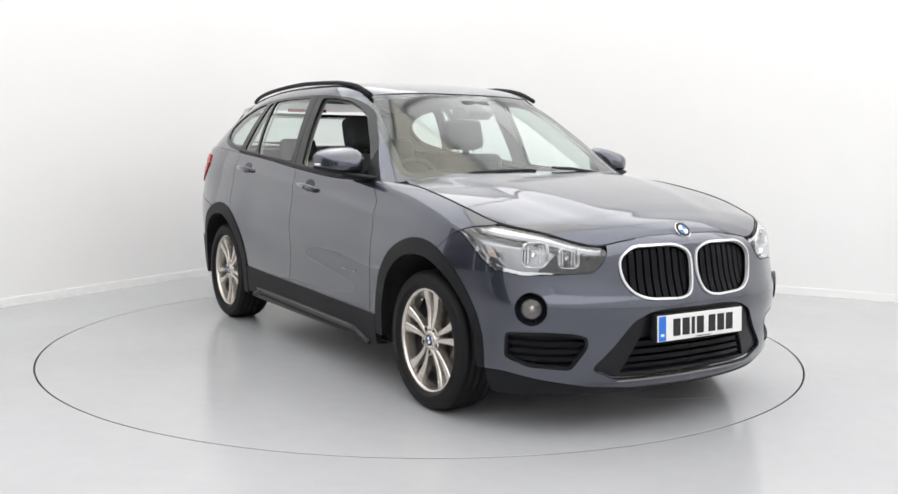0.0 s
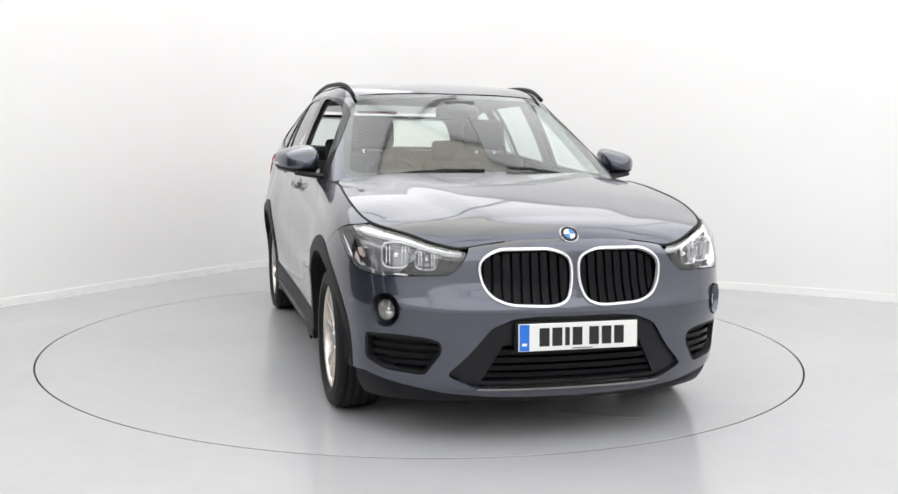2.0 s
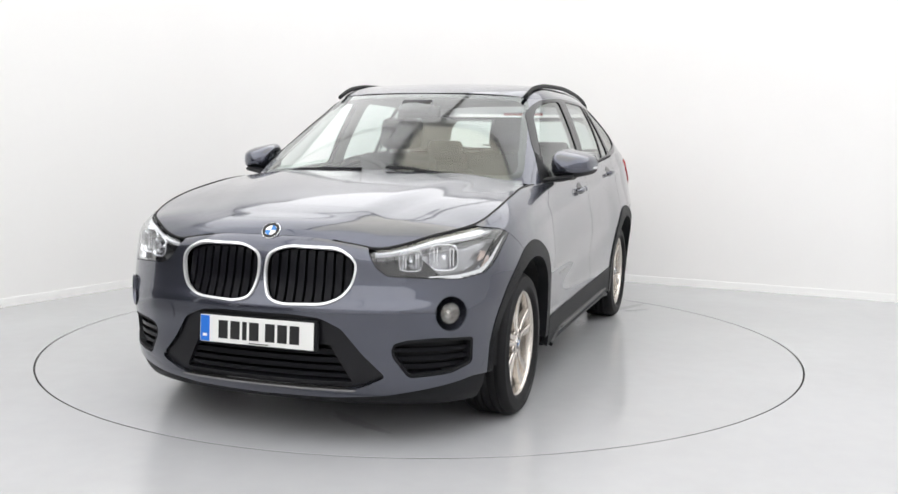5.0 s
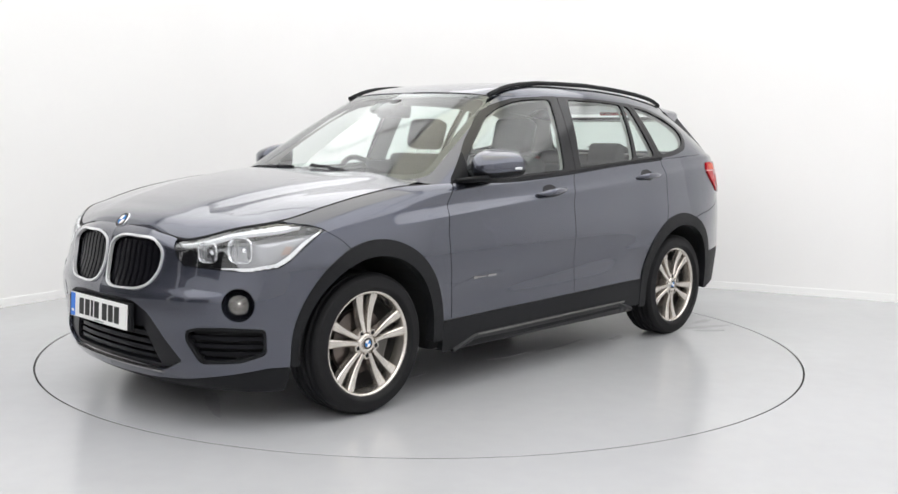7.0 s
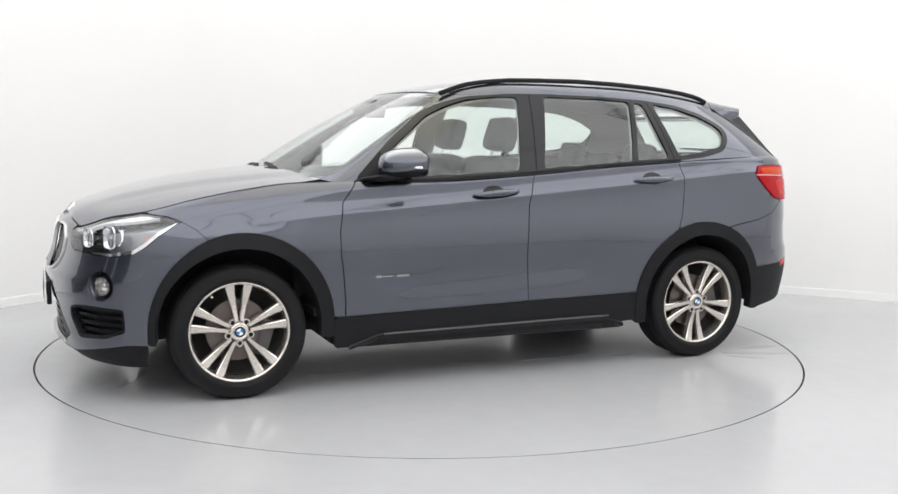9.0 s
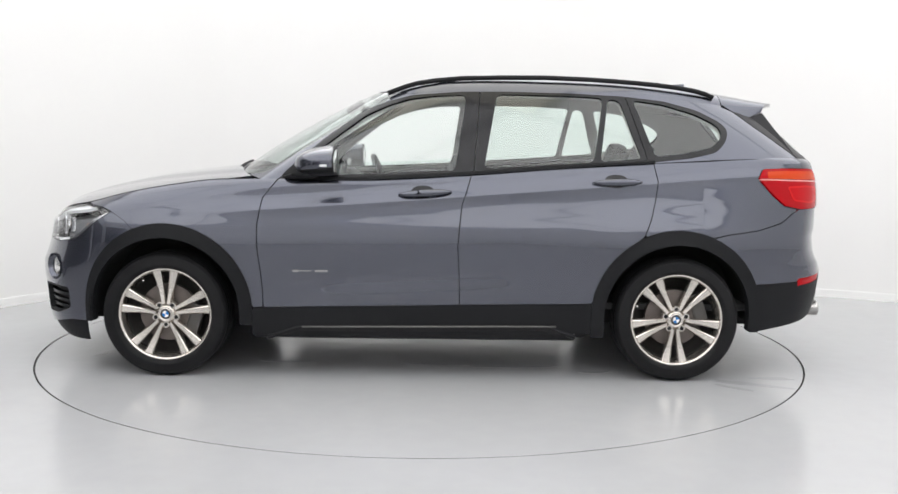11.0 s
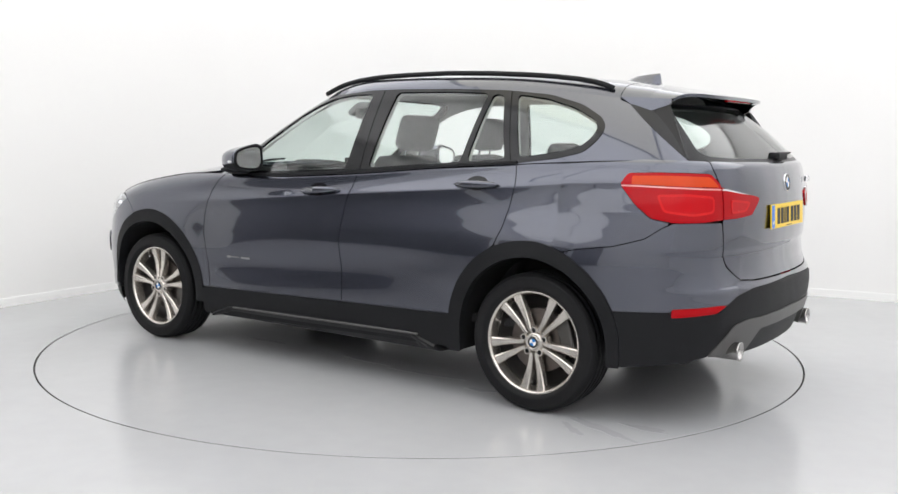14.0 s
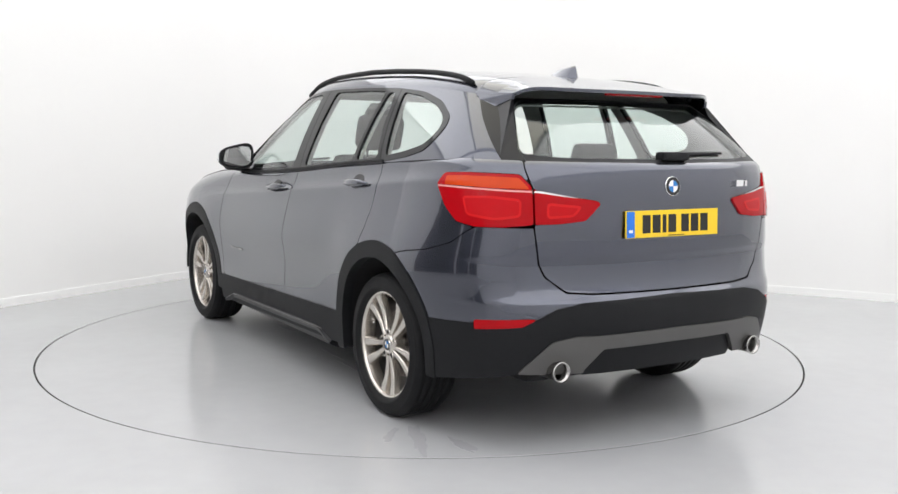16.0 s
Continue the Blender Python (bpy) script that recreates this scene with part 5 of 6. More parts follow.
for i, (sg_, _) in enumerate(SIDES):
    # black sheet set into the corner intake, again for its inner shade
    ink = put("side_intake", half_mesh(skin, INTAKE, (u_of_y(0.5), u_of_x(1.7), 0.2, 0.55), 0.012, 0.012, sg_, lift=-0.045, depth=0.0), DARK, bumper, "black corner air intake")
    put("intake_rim", half_mesh(skin, less(INTAKE, lambda u, z: INTAKE(u, z) - 0.010), (u_of_y(0.5), u_of_x(1.7), 0.2, 0.55), 0.005, 0.005, sg_, lift=-0.002, depth=0.05), BLACK, ink)
    for zc_ in (0.312, 0.342, 0.374, 0.408):
        me = half_mesh(skin, both(INTAKE, lambda u, z: 0.008 - np.abs(z - zc_)), (u_of_y(0.5), u_of_x(1.7), zc_ - 0.012, zc_ + 0.012), 0.012, 0.004, sg_, lift=-0.022, depth=0.025)
        if me:
            put("intake_slat", me, SLAT, ink)
    # fog lamp
    p = skin(np.array(flat([(1.952, 0.762, 0.562)])[0][0]), np.array(0.557))
    n = normal_of(skin, np.array(flat([(1.952, 0.762, 0.562)])[0][0]), np.array(0.557))
    d = Vector((n[0], sg_ * n[1], n[2] * 0.2)).normalized()
    m = Matrix.Translation((p[0], sg_ * p[1], p[2])) @ d.to_track_quat("Y", "Z").to_matrix().to_4x4()
    fog = part("fog_lamp", lathe([(0.069, 0.002), (0.066, -0.004), (0.060, -0.03), (0.036, -0.034)], 36), PAINT, bumper, "round fog lamp in a painted recess", smooth=True, m=m)
    part("fog_ring", lathe([(0.045, -0.034), (0.044, -0.014), (0.0425, -0.012), (0.041, -0.016)], 36), GLOSS, fog, smooth=True)
    part("fog_reflector", lathe([(0.041, -0.016), (0.034, -0.040), (0.018, -0.052), (0.0001, -0.055)], 28), PIPE, fog, smooth=True)
    part("fog_bulb", lathe([(0.0001, -0.024), (0.010, -0.026), (0.012, -0.032), (0.012, -0.05)], 16), ALLOY, fog, smooth=True)
    part("fog_lens", lathe([(0.0001, -0.010), (0.025, -0.011), (0.042, -0.014)], 28), LENS, fog, smooth=True)
    # headlamp
    head = put("headlamp", half_mesh(skin, HEAD, U_HEAD, 0.010, 0.010, sg_, lift=-0.085, depth=0.0), GLOSS, car, "clear headlamp with twin round reflectors")
    put("lamp_housing", half_mesh(skin, less(HEAD, lambda u, z: HEAD(u, z) - 0.004), U_HEAD, 0.005, 0.005, sg_, lift=-0.004, depth=0.085), GLOSS, head, "dark lamp housing")
    put("headlamp_lens", half_mesh(skin, lambda u, z: HEAD(u, z) - 0.002, U_HEAD, 0.010, 0.010, sg_, lift=0.001, depth=0.0), LENS, head)
    top_u, top_z = zip(*flat([(2.056, 0.442, 0.791), (1.955, 0.620, 0.836), (1.86, 0.735, 0.868), (1.737, 0.812, 0.888), (1.66, 0.862, 0.880), (1.600, 0.888, 0.862)]))
    brow = lambda u, z: z - (np.minimum(np.interp(u, top_u, top_z) + 0.02, RIM(u) - 0.004) - np.interp(u, top_u, [0.008, 0.012, 0.017, 0.024, 0.022, 0.014]))
    put("light_guide", half_mesh(skin, both(HEAD, brow), U_HEAD, 0.004, 0.003, sg_, lift=-0.012, depth=0.02), LED, head, "white daytime light guide")
    put("reflector_plate", half_mesh(skin, both(lambda u, z: HEAD(u, z) - 0.004, lambda u, z: u - flat([(1.93, 0.66, 0.75)])[0][0] + (z - 0.75) * 1.2), U_HEAD, 0.010, 0.010, sg_, lift=-0.070, depth=0.0), LAMP, head, "satin silver inner reflector")
    foot = poly(flat([(1.97, 0.68, 0.708), (1.90, 0.775, 0.710), (1.815, 0.836, 0.728), (1.765, 0.857, 0.760), (1.70, 0.875, 0.815), (1.63, 0.885, 0.852), (1.60, 0.888, 0.862), (1.682, 0.879, 0.806), (1.752, 0.862, 0.743), (1.80, 0.842, 0.712), (1.90, 0.775, 0.694), (1.99, 0.65, 0.702)]))
    put("chrome_edge", half_mesh(skin, both(HEAD, foot), U_HEAD, 0.005, 0.005, sg_, lift=-0.010, depth=0.03), CHROME, head, "bright lower edge")
    for (x, y, z), r in (((1.872, 0.694, 0.776), 0.060), ((1.958, 0.585, 0.765), 0.048)):
        m = Matrix.Translation((x, sg_ * y, z)) @ Vector((0.93, sg_ * 0.32, 0.02)).normalized().to_track_quat("X", "Z").to_matrix().to_4x4()
        bowl = part("reflector_bowl", skinned([superring(dx, 0, 0, r * k, r * k * 0.92, 32, 3.6) for dx, k in ((0.026, 1.0), (0.036, 0.98), (0.034, 0.93), (0.012, 0.86), (-0.014, 0.68), (-0.034, 0.36), (-0.040, 0.06))], False), REFLECTOR, head, "faceted silver reflector", smooth=True, m=m)
        part("bulb_shield", lathe([(0.0001, 0.012), (r * 0.20, 0.008), (r * 0.26, -0.008), (r * 0.24, -0.04)], 20), CHROME, bowl, smooth=True, m=pose(0, 0, 0, 0, 0, -90))
        for dy in (-0.66, -0.44, 0.44, 0.66):
            bm = bmesh.new()
            box(bm, -0.02, 0.012, r * dy - 0.0025, r * dy + 0.0025, -r * 0.62, r * 0.62, 0.001, 1)
            part("facet", bm, CHROME, bowl)
    side = poly(flat([(1.79, 0.845, 0.762), (1.755, 0.86, 0.770), (1.735, 0.866, 0.800), (1.765, 0.857, 0.805)]))
    put("side_reflector", half_mesh(skin, side, U_HEAD, 0.005, 0.005, sg_, lift=-0.045, depth=0.01), AMBER, head)
    # tail lamp: one piece on the body, one on the tailgate
    U_TAIL = (u_of_x(-1.6), UMAX, 0.85, 1.15)
    orange = lambda u, z: z - np.interp(u, [u_of_x(-1.7), u_of_x(-1.85), u_of_y(0.62, False), UMAX], [1.072, 1.070, 1.062, 1.2])
    strip = lambda u, z: np.interp(u, [u_of_y(0.66, False), u_of_y(0.60, False), u_of_y(0.40, False)], [0.0035, 0.0070, 0.0045]) - np.abs(z - np.interp(u, [u_of_x(-1.7), u_of_x(-1.85), u_of_y(0.62, False), u_of_y(0.5, False), u_of_y(0.3, False)], [1.066, 1.064, 1.052, 1.036, 1.012]))
    on_body, on_gate = less(TAIL, GATE, gap=G), both(TAIL, lambda u, z: GATE(u, z) - G)
    for nm, reg, owner in (("tail_lamp", on_body, quarter[i]), ("tailgate_lamp", on_gate, tailgate)):
        inner = lambda u, z, reg=reg: reg(u, z) - 0.002
        lamp = put(nm, half_mesh(skin, less(inner, lambda u, z, reg=reg: np.minimum(orange(u, z), np.minimum(reg(u, z) - 0.014, u - u_of_x(-1.80))), strip), U_TAIL, 0.006, 0.005, sg_, lift=0.008, depth=0.035), RED, owner, "glossy red tail lamp lens")
        me = half_mesh(skin, less(both(lambda u, z, reg=reg: np.minimum(reg(u, z) - 0.014, u - u_of_x(-1.80)), orange), strip), U_TAIL, 0.006, 0.005, sg_, lift=0.008, depth=0.035)
        if me:
            put("turn_signal_lens", me, ORANGE, lamp, "orange turn signal lens")
        core = rounded(flat([(-1.90, 0.85, 1.030), (-2.02, 0.785, 1.035), (-2.09, 0.69, 1.025), (-2.09, 0.69, 0.955), (-2.03, 0.77, 0.940), (-1.93, 0.842, 0.955)]) if nm == "tail_lamp" else
                       flat([(-2.135, 0.60, 1.012), (-2.165, 0.45, 0.998), (-2.160, 0.49, 0.955), (-2.135, 0.60, 0.948)]), 0.02)
        put("lamp_core", half_mesh(skin, core, U_TAIL, 0.006, 0.005, sg_, lift=0.0088, depth=0.002), RED_BRIGHT, lamp, "brighter red inner lamp")
        put("lamp_guide", half_mesh(skin, less(core, lambda u, z, core=core: core(u, z) - 0.010), U_TAIL, 0.005, 0.005, sg_, lift=0.0098, depth=0.002), RED_GUIDE, lamp, "pale red light guide")
        put("lamp_strip", half_mesh(skin, both(inner, strip), U_TAIL, 0.006, 0.003, sg_, lift=0.006, depth=0.02), PINK if nm == "tail_lamp" else CHROME, lamp, "pale bright strip")

# ================= car: mirrors, handles, badges, plates =================


def door_mirror(i, sg):
    def rings(grow):
        out = []
        for t in np.linspace(0, 1, 12):
            f = (1 - t ** 3.0) ** 0.5 if t < 1 else 0.05
            x = 0.425 + 0.185 * t
            out.append(superring(x, sg * (0.942 - 0.035 * t), 1.127 - 0.018 * t, (0.092 * f + 0.004) + grow, (0.068 * f + 0.004) + grow))
        return out
    def taper(bm):
        for v in bm.verts:
            t = (abs(v.co.y) - 0.85) / 0.185
            v.co.z = 1.100 + (v.co.z - 1.100) * (1.08 - 0.42 * t)

    cap = skinned(rings(0.0))
    taper(cap)
    geom = cap.verts[:] + cap.edges[:] + cap.faces[:]
    bmesh.ops.bisect_plane(cap, geom=geom, plane_co=(0.5, 0, 1.092), plane_no=(0.10, 0, 1), clear_inner=True)
    mirror = part("door_mirror", cap, PAINT, front_door[i], "painted door mirror with black base", smooth=True)
    base = skinned(rings(-0.002))
    taper(base)
    bmesh.ops.bisect_plane(base, geom=base.verts[:] + base.edges[:] + base.faces[:], plane_co=(0.5, 0, 1.094), plane_no=(0.10, 0, 1), clear_outer=True)
    part("mirror_base", base, BLACK, mirror, "black plastic lower shell", smooth=True)
    glass = skinned([superring(0.4235, sg * 0.942, 1.127, 0.082, 0.058), superring(0.4205, sg * 0.942, 1.127, 0.080, 0.056)])
    taper(glass)
    part("mirror_glass", glass, MIRROR, mirror, "silvered mirror glass")
    bezel = skinned([superring(0.428, sg * 0.942, 1.127, 0.0955, 0.0715), superring(0.419, sg * 0.942, 1.127, 0.094, 0.070), superring(0.419, sg * 0.942, 1.127, 0.083, 0.059)], False)
    taper(bezel)
    part("mirror_bezel", bezel, BLACK, mirror)
    pts = []
    for t in np.linspace(0.0, 1.0, 9):
        y = 1.036 - 0.10 * t
        x = 0.450 + 0.135 * t ** 0.8
        pts.append((x, sg * y, 1.106))
    part("indicator_strip", tube(pts, 0.006, 6), LED, mirror, "clear indicator strip", smooth=True)
    ys = np.linspace(0.825, 0.95, 6)
    R = []
    for y in ys:
        t = (y - 0.825) / 0.125
        cz, cx = 1.046 + 0.018 * t, 0.60 - 0.05 * t
        R.append([(cx + 0.075 * math.cos(a) * (1 - 0.1 * t), sg * y, cz + 0.014 * math.sin(a)) for a in np.linspace(0, 2 * math.pi, 14, endpoint=False)])
    part("mirror_arm", skinned(R), BLACK, mirror, "black mirror arm", smooth=True)
    hub = Vector((0.53, sg * 0.85, 1.075))
    mirror.matrix_basis = Matrix.Translation(hub + Vector((0.036, sg * -0.004, 0.004))) @ Matrix.Scale(1.11, 4) @ Matrix.Translation(-hub)


for i_, (sg_, _) in enumerate(SIDES):
    door_mirror(i_, sg_)
# corner cover ahead of the front side window
pair("mirror_sail", lambda k, v: np.where((k > 3 * KS), np.minimum(f_dlo(k, v), np.minimum(house(k, v)[..., 0] - 0.625 + 0.3 * (house(k, v)[..., 2] - 1.06), 0.9)), -1), (2.9 * KS, 6 * KS, -0.02, 0.5), BLACK, parent=front_door, lift=0.005, depth=0.01, S=house, da=0.7, db=0.012)


def door_handle(i, sg, door, x0, x1, z0, z1):
    xs = np.linspace(x0, x1, 15)
    um = [u_of_x(x) for x in xs]
    zs = np.linspace(z0, z1, 15)
    xm, zm = (x0 + x1) / 2, (z0 + z1) / 2
    # flat dark patch on the door, in place of a shaded hollow behind the handle
    shade_patch = lambda u, z: 0.034 - np.hypot((u - u_of_x(xm + 0.005)) * 0.55, z - zm - 0.004)
    p = skin(np.array(um), zs)
    rings = []
    for k, t in enumerate(np.linspace(-1, 1, 15)):
        h = 0.0155 * (1 - abs(t) ** 3) + 0.003
        w = 0.011 * (1 - abs(t) ** 4) + 0.003
        out = 0.018 + 0.014 * (1 - t * t) - 0.008 * abs(t) ** 6
        c = p[k] + np.array([0, out, 0])
        rings.append([(c[0], sg * (c[1] + w * math.cos(a)), c[2] + h * math.sin(a)) for a in np.linspace(0, 2 * math.pi, 12, endpoint=False)])
    hd = part("door_handle", skinned(rings), PAINT, door[i], "painted bar door handle", smooth=True)
    put("handle_shade_patch", half_mesh(skin, shade_patch, (u_of_x(xm) - 0.09, u_of_x(xm) + 0.09, zm - 0.06, zm + 0.06), 0.005, 0.005, sg, lift=0.0015, depth=0.003), GLOSS, hd, "flat dark patch standing in for the shaded handle recess")


for i_, (sg_, _) in enumerate(SIDES):
    door_handle(i_, sg_, front_door, 0.126, -0.142, 0.966, 0.984)
    door_handle(i_, sg_, rear_door, -0.876, -1.128, 1.040, 1.046)


def number_plate(name, m, ground, label, owner):
    bm = bmesh.new()
    box(bm, -0.26, 0.26, -0.004, 0.004, -0.0555, 0.0555, 0.002)
    pl = part(name, bm, ground, owner, label, m=m)
    bm = bmesh.new()
    box(bm, -0.257, -0.215, -0.0052, -0.0035, -0.053, 0.053)
    part("plate_band", bm, BLUE_PL, pl, "blue end band")
    bm = bmesh.new()
    box(bm, -0.246, -0.226, -0.0062, -0.005, -0.033, -0.022)
    part("plate_bar", bm, WHITE_EN, pl)
    x = -0.172
    for k in range(7):
        w = 0.020 if k == 2 else 0.043
        bm = bmesh.new()
        box(bm, x, x + w, -0.0052, -0.0035, -0.037, 0.037)
        part("plate_bar", bm, INK, pl)
        x += w + (0.030 if k == 3 else 0.0125)
    bm = bmesh.new()
    box(bm, -0.03, 0.06, -0.0052, -0.0035, -0.051, -0.0475)
    part("plate_bar", bm, INK, pl)


number_plate("number_plate", Matrix.Translation((2.180, 0, 0.466)) @ pose(0, 0, 0, -3, 0, 90), WHITE_PL, "white number plate with dark bars", bumper)
number_plate("number_plate", Matrix.Translation((-2.2115, 0, 0.920)) @ pose(0, 0, 0, -3, 0, -90), YELLOW_PL, "yellow number plate with dark bars", tailgate)
bm = bmesh.new()
box(bm, 2.150, 2.172, -0.27, 0.27, 0.405, 0.527, 0.006)
part("plate_holder", bm, BLACK, bumper)


def facing(p, n):
    return Matrix.Translation(p) @ Vector(n).normalized().to_track_quat("Y", "Z").to_matrix().to_4x4()


emblem("bonnet_badge", 0.041, bonnet, facing((2.052, 0, float(CENTRE_Z(2.052)) + 0.006), (0.75, 0, 0.66)))
emblem("tailgate_badge", 0.041, tailgate, facing((-2.203, 0, 1.072), (-1, 0, 0.12)))

# model lettering as plain chrome bars
for i_, (sg_, _) in enumerate(SIDES):
    for k, (a, b) in enumerate(((0.660, 0.634), (0.630, 0.575), (0.560, 0.536), (0.530, 0.506), (0.500, 0.478))):
        ua, ub = u_of_x(a), u_of_x(b)
        slim = 0.0028 if k == 1 else 0.0065
        put("badge_bar", half_mesh(skin, lambda u, z: np.minimum(np.minimum(u - ua, ub - u), slim - np.abs(z - 0.568)), (ua - 0.004, ub + 0.004, 0.552, 0.584), 0.004, 0.004, sg_, lift=0.003, depth=0.003), PIPE, front_door[i_], "small bright badge bar")
for y0, y1 in ((-0.395, -0.440), (-0.448, -0.462)):
    bm = bmesh.new()
    box(bm, -2.190, -2.176, y1, y0, 1.064, 1.092, 0.002)
    part("badge_bar", bm, CHROME, tailgate, "small bright badge bar")
# round towing-eye cover on the nose
tow_u = flat([(2.112, 0.472, 0.515)])[0][0]
put("towing_eye_cover", half_mesh(skin, rounded([(tow_u - 0.045, 0.480), (tow_u + 0.042, 0.480), (tow_u + 0.046, 0.518), (tow_u + 0.02, 0.547), (tow_u - 0.025, 0.547), (tow_u - 0.045, 0.525)], 0.02), (tow_u - 0.08, tow_u + 0.08, 0.45, 0.60), 0.005, 0.005, -1, lift=0.0016, depth=0.003), PAINT, bumper)
# lower tailgate crease and rear wiper
rw = [(-2.135 + 0.03 * t, -0.02 - 0.36 * t, 1.196 + 0.012 * t) for t in np.linspace(0, 1, 8)]
wp = part("rear_wiper", tube(rw, lambda t: 0.013 - 0.008 * t, 8), BLACK, rear_window, "black rear wiper", smooth=True)
bm = bmesh.new()
box(bm, -2.165, -2.11, -0.13, 0.02, 1.176, 1.212, 0.012)
part("wiper_cover", bm, BLACK, wp)

# ================= car: cabin =================


def cushion(x0, x1, y0, y1, z0, z1, r, m=None):
    bm = bmesh.new()
    box(bm, x0, x1, y0, y1, z0, z1, r, 4, m)
    return bm


def seat(y, sg_name):
    s = new("seat")
    s.parent = car
    tagged(s, "dark cloth front seat with headrest")
    s.matrix_basis = pose(0, y, 0)
    part("seat_cushion", cushion(-0.10, 0.42, -0.25, 0.25, 0.42, 0.58, 0.06), CLOTH, s, smooth=True)
    lean = pose(-0.05, 0, 0.52, 0, -17, 0)
    part("backrest", cushion(-0.07, 0.07, -0.25, 0.25, 0.0, 0.66, 0.06, lean), CLOTH, s, smooth=True)
    for dy in (-0.235, 0.235):
        part("side_bolster", cushion(0.0, 0.11, dy - 0.045, dy + 0.045, 0.05, 0.55, 0.04, lean), CLOTH, s, smooth=True)
    hr = part("headrest", cushion(-0.055, 0.055, -0.135, 0.135, 0.70, 0.895, 0.05, lean), CLOTH, s, smooth=True)
    for dy in (-0.06, 0.06):
        part("headrest_post", tube([tuple(lean @ Vector((0, dy, 0.64))), tuple(lean @ Vector((0, dy, 0.72)))], 0.007, 8), CHROME, hr)


seat(0.37, "left")
seat(-0.37, "right")
bench = new("rear_seat")
bench.parent = car
tagged(bench, "dark cloth rear bench with three headrests")
part("seat_cushion", cushion(-1.02, -0.48, -0.62, 0.62, 0.40, 0.58, 0.06), CLOTH, bench, smooth=True)
lean_r = pose(-0.98, 0, 0.52, 0, -20, 0)
for y0, y1 in ((-0.62, -0.18), (-0.17, 0.17), (0.18, 0.62)):
    part("backrest", cushion(-0.06, 0.06, y0, y1, 0.0, 0.60, 0.05, lean_r), CLOTH, bench, smooth=True)
for yc, h in ((-0.40, 0.76), (0.0, 0.70), (0.40, 0.76)):
    part("headrest", cushion(-0.045, 0.045, yc - 0.13, yc + 0.13, 0.60, h, 0.04, lean_r), CLOTH, bench, smooth=True)
bm = bmesh.new()
box(bm, -1.98, -1.28, -0.70, 0.70, 1.00, 1.02, 0.006)
part("parcel_shelf", bm, TRIM, car, "dark parcel shelf")
bm = bmesh.new()
box(bm, -1.95, 0.95, -0.78, 0.78, 0.36, 0.40, 0.01)
part("cabin_floor", bm, TRIM, car, "dark carpeted floor")
bm = bmesh.new()
rows = []
prof = [(0.97, 1.035), (0.80, 1.045), (0.62, 1.040), (0.48, 1.020), (0.42, 0.985), (0.40, 0.90), (0.46, 0.80), (0.50, 0.62), (0.62, 0.42)]
for y in np.linspace(-0.74, 0.74, 31):
    hood = 0.045 * math.exp(-((y + 0.37) / 0.19) ** 4) + 0.02 * math.exp(-(y / 0.15) ** 4)
    edge = 0.10 * (abs(y) / 0.74) ** 4
    rows.append([bm.verts.new((x - edge * (1 if k < 3 else 0.2), y, z + (hood if 2 <= k <= 4 else 0))) for k, (x, z) in enumerate(prof)])
for A, B in zip(rows, rows[1:]):
    for j in range(len(prof) - 1):
        bm.faces.new((A[j], A[j + 1], B[j + 1], B[j]))
bmesh.ops.recalc_face_normals(bm, faces=bm.faces)
dash = part("dashboard", bm, TRIM, car, "dark soft-touch dashboard", smooth=True)
bm = bmesh.new()
box(bm, 0.46, 0.48, -0.11, 0.11, 1.03, 1.13, 0.006)
part("display", bm, GLOSS, dash, "gloss black centre display")
wheel_m = pose(0.27, -0.37, 0.965, 0, -68, 0)
ringp = [(0.185 * math.cos(a), 0.185 * math.sin(a), 0) for a in np.linspace(0, 2 * math.pi, 33)]
sw = part("steering_wheel", tube([tuple(wheel_m @ Vector(p)) for p in ringp], 0.016, 8), TRIM, car, "black leather steering wheel", smooth=True)
part("wheel_boss", cushion(-0.07, 0.06, -0.075, 0.075, -0.03, 0.03, 0.02, wheel_m), TRIM, sw, smooth=True)
for a in (math.pi / 2, -math.pi / 2, math.pi):
    part("wheel_spoke", tube([tuple(wheel_m @ Vector((r * math.cos(a), r * math.sin(a), 0))) for r in (0.05, 0.18)], 0.014, 6, 0.7), TRIM, sw)
part("interior_mirror", cushion(-0.02, 0.02, -0.125, 0.125, -0.035, 0.035, 0.015, pose(0.36, 0, 1.405, 0, -12, 0)), TRIM, windscreen, "dark interior mirror", smooth=True)
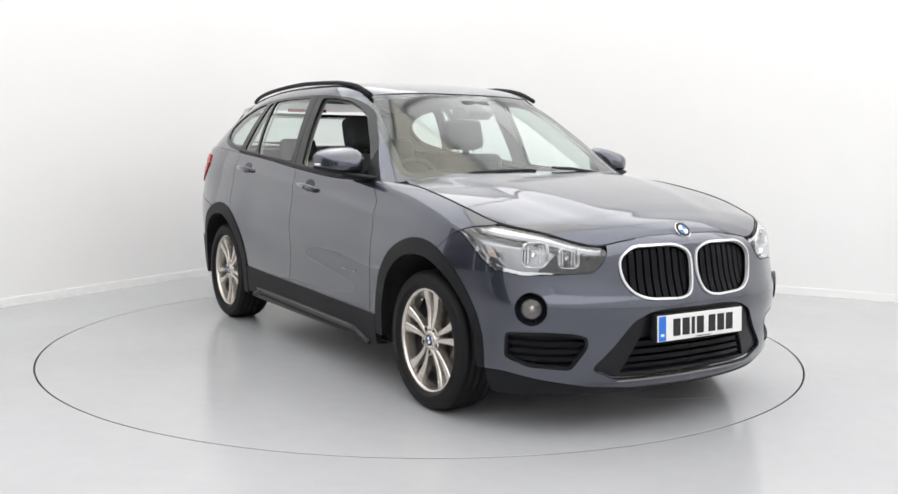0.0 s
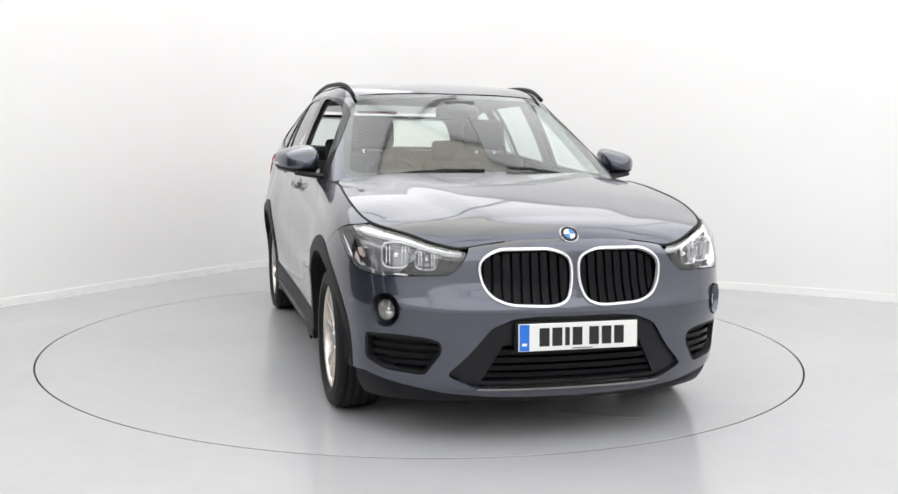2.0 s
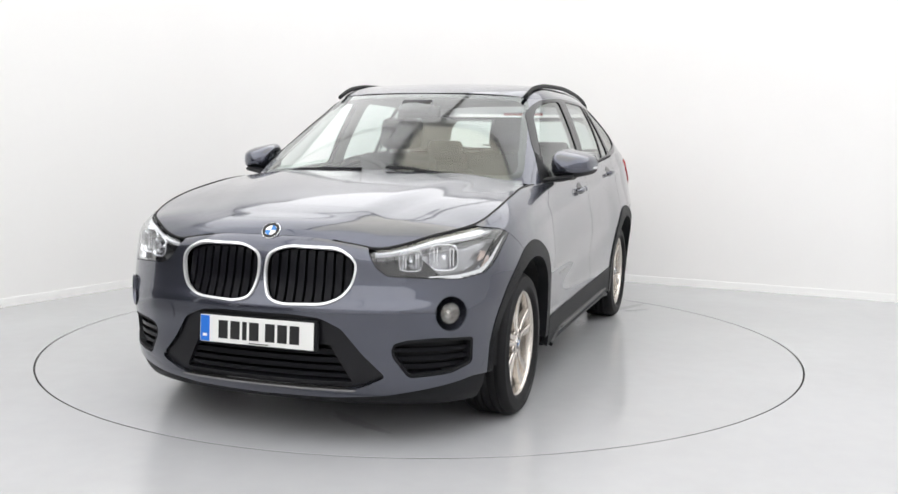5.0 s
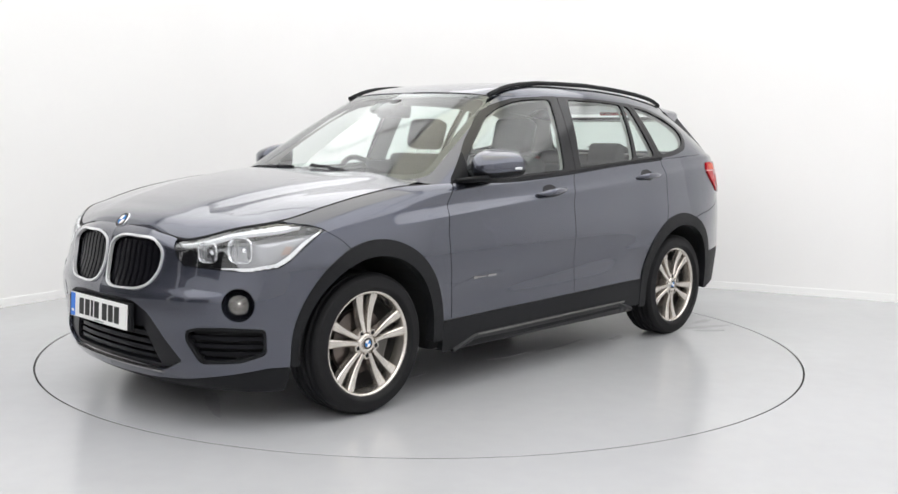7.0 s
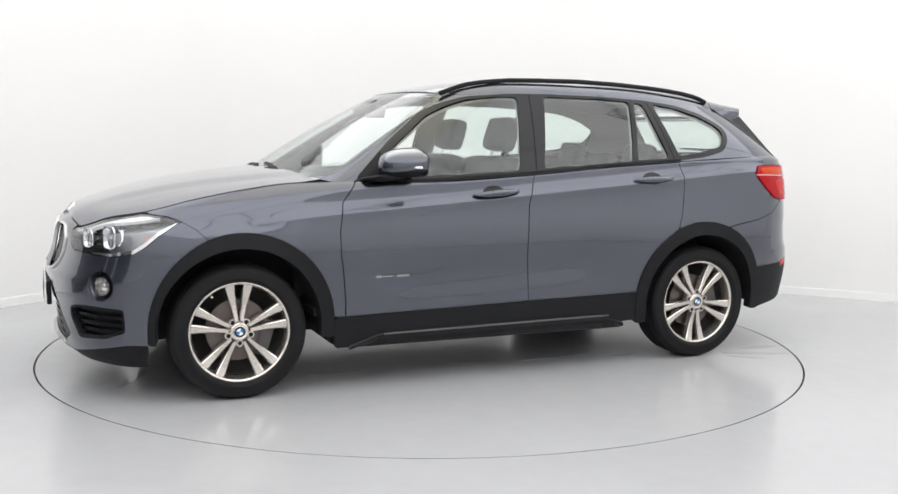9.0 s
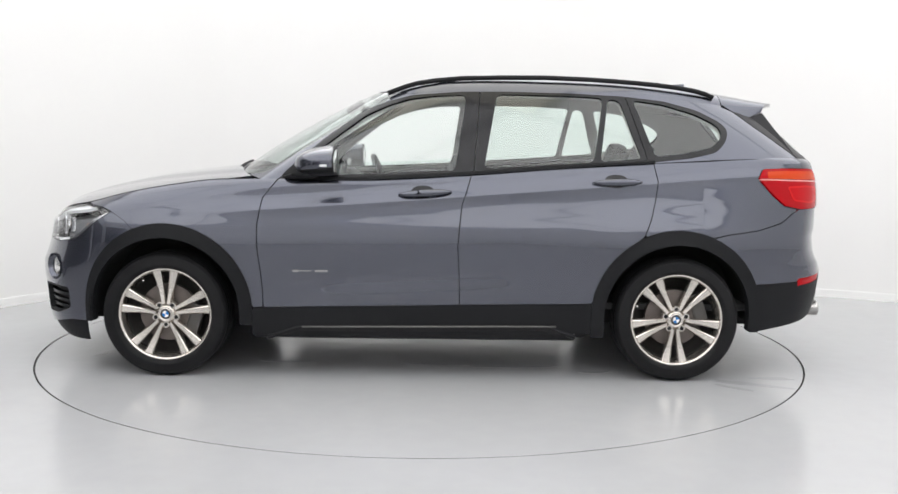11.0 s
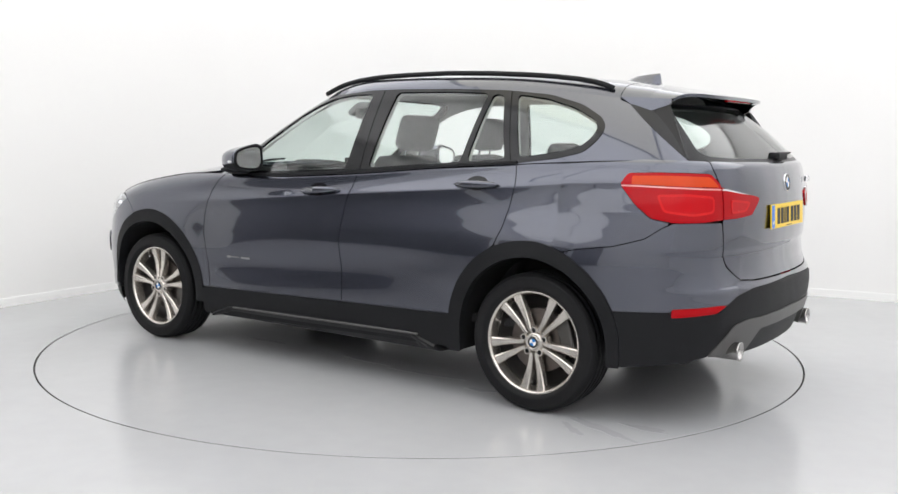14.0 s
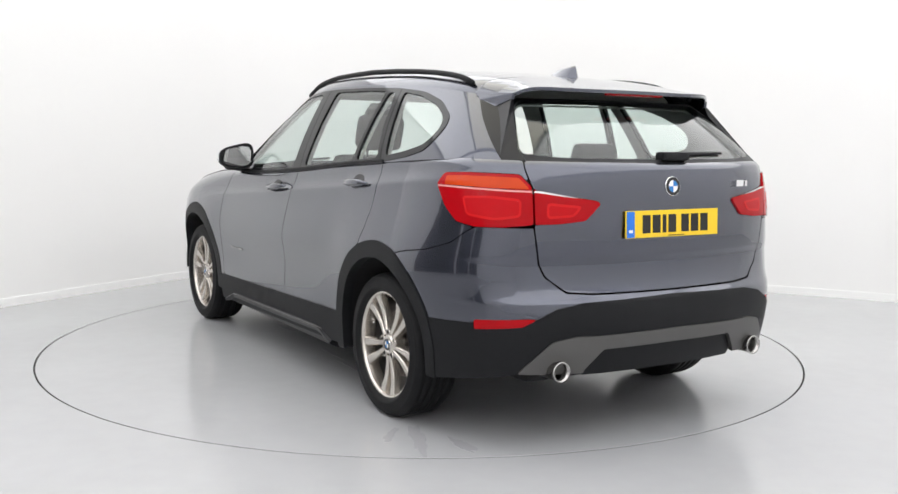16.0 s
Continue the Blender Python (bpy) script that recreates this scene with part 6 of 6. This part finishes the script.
part("sensor_cover", cushion(-0.05, 0.06, -0.09, 0.09, -0.02, 0.018, 0.012, pose(0.415, 0, 1.435, 0, 33, 0)), GLOSS, windscreen, "dark sensor housing", smooth=True)
pair("door_card", both(lambda u, z: RIM(u) - 0.004 - z, lambda u, z: np.minimum(u - u_of_x(0.95), u_of_x(-1.95) - u), lambda u, z: z - 0.36, lambda u, z: -arch(-1.33, 0.43, 0.345)(u, z)), (u_of_x(0.95), u_of_x(-1.95), 0.36, 1.2), TRIM, 0.04, 0.03, lift=-0.045, depth=0.0, label="dark inner door trim")
pair("sill_cap", lambda k, v: np.where((k > 4 * KS) & (k < 12.3 * KS), 1.0, -1) * np.ones_like(v), (4 * KS, 12.3 * KS, -0.03, 0.02), TRIM, 1.0, 0.02, S=house, lift=-0.012, depth=0.03)
bm = bmesh.new()
box(bm, -2.06, -2.03, -0.50, 0.50, 0.66, 1.15, 0.01)
part("tailgate_lining", bm, TRIM, tailgate, "dark inner tailgate trim")
bm = bmesh.new()
box(bm, 0.93, 1.02, -0.66, 0.66, 0.45, 1.03, 0.01)
part("bulkhead", bm, DARK, car, "dark bulkhead under the windscreen")


# ================= what moves: the plate turns and carries the car =================
TURN = [(0.0, -58.73), (0.5, -60.65), (1.0, -64.46), (1.5, -69.56), (2.0, -75.64), (2.5, -81.33), (3.0, -87.47), (3.5, -93.18), (4.0, -99.32), (4.5, -104.91), (7.0, -134.82), (7.5, -140.55), (8.0, -146.53), (8.5, -152.13), (9.0, -158.09), (11.5, -186.70), (12.0, -192.72), (12.5, -198.37), (13.0, -204.46), (13.5, -210.13), (14.0, -216.28), (14.5, -221.91), (15.0, -228.00), (15.5, -233.71), (16.0, -239.82)]


def motions():
    walk(turntable, [(t, pose(0, 0, 0, 0, 0, a)) for t, a in TURN])
    walk(car, [(t, pose(0, 0, 0, 0, 0, a) @ pose(-0.003, 0.095, 0)) for t, a in TURN])
    for wet, at in PUDDLES:
        walk(wet, [(t, pose(0, 0, 0, 0, 0, a) @ at) for t, a in TURN])


motions()
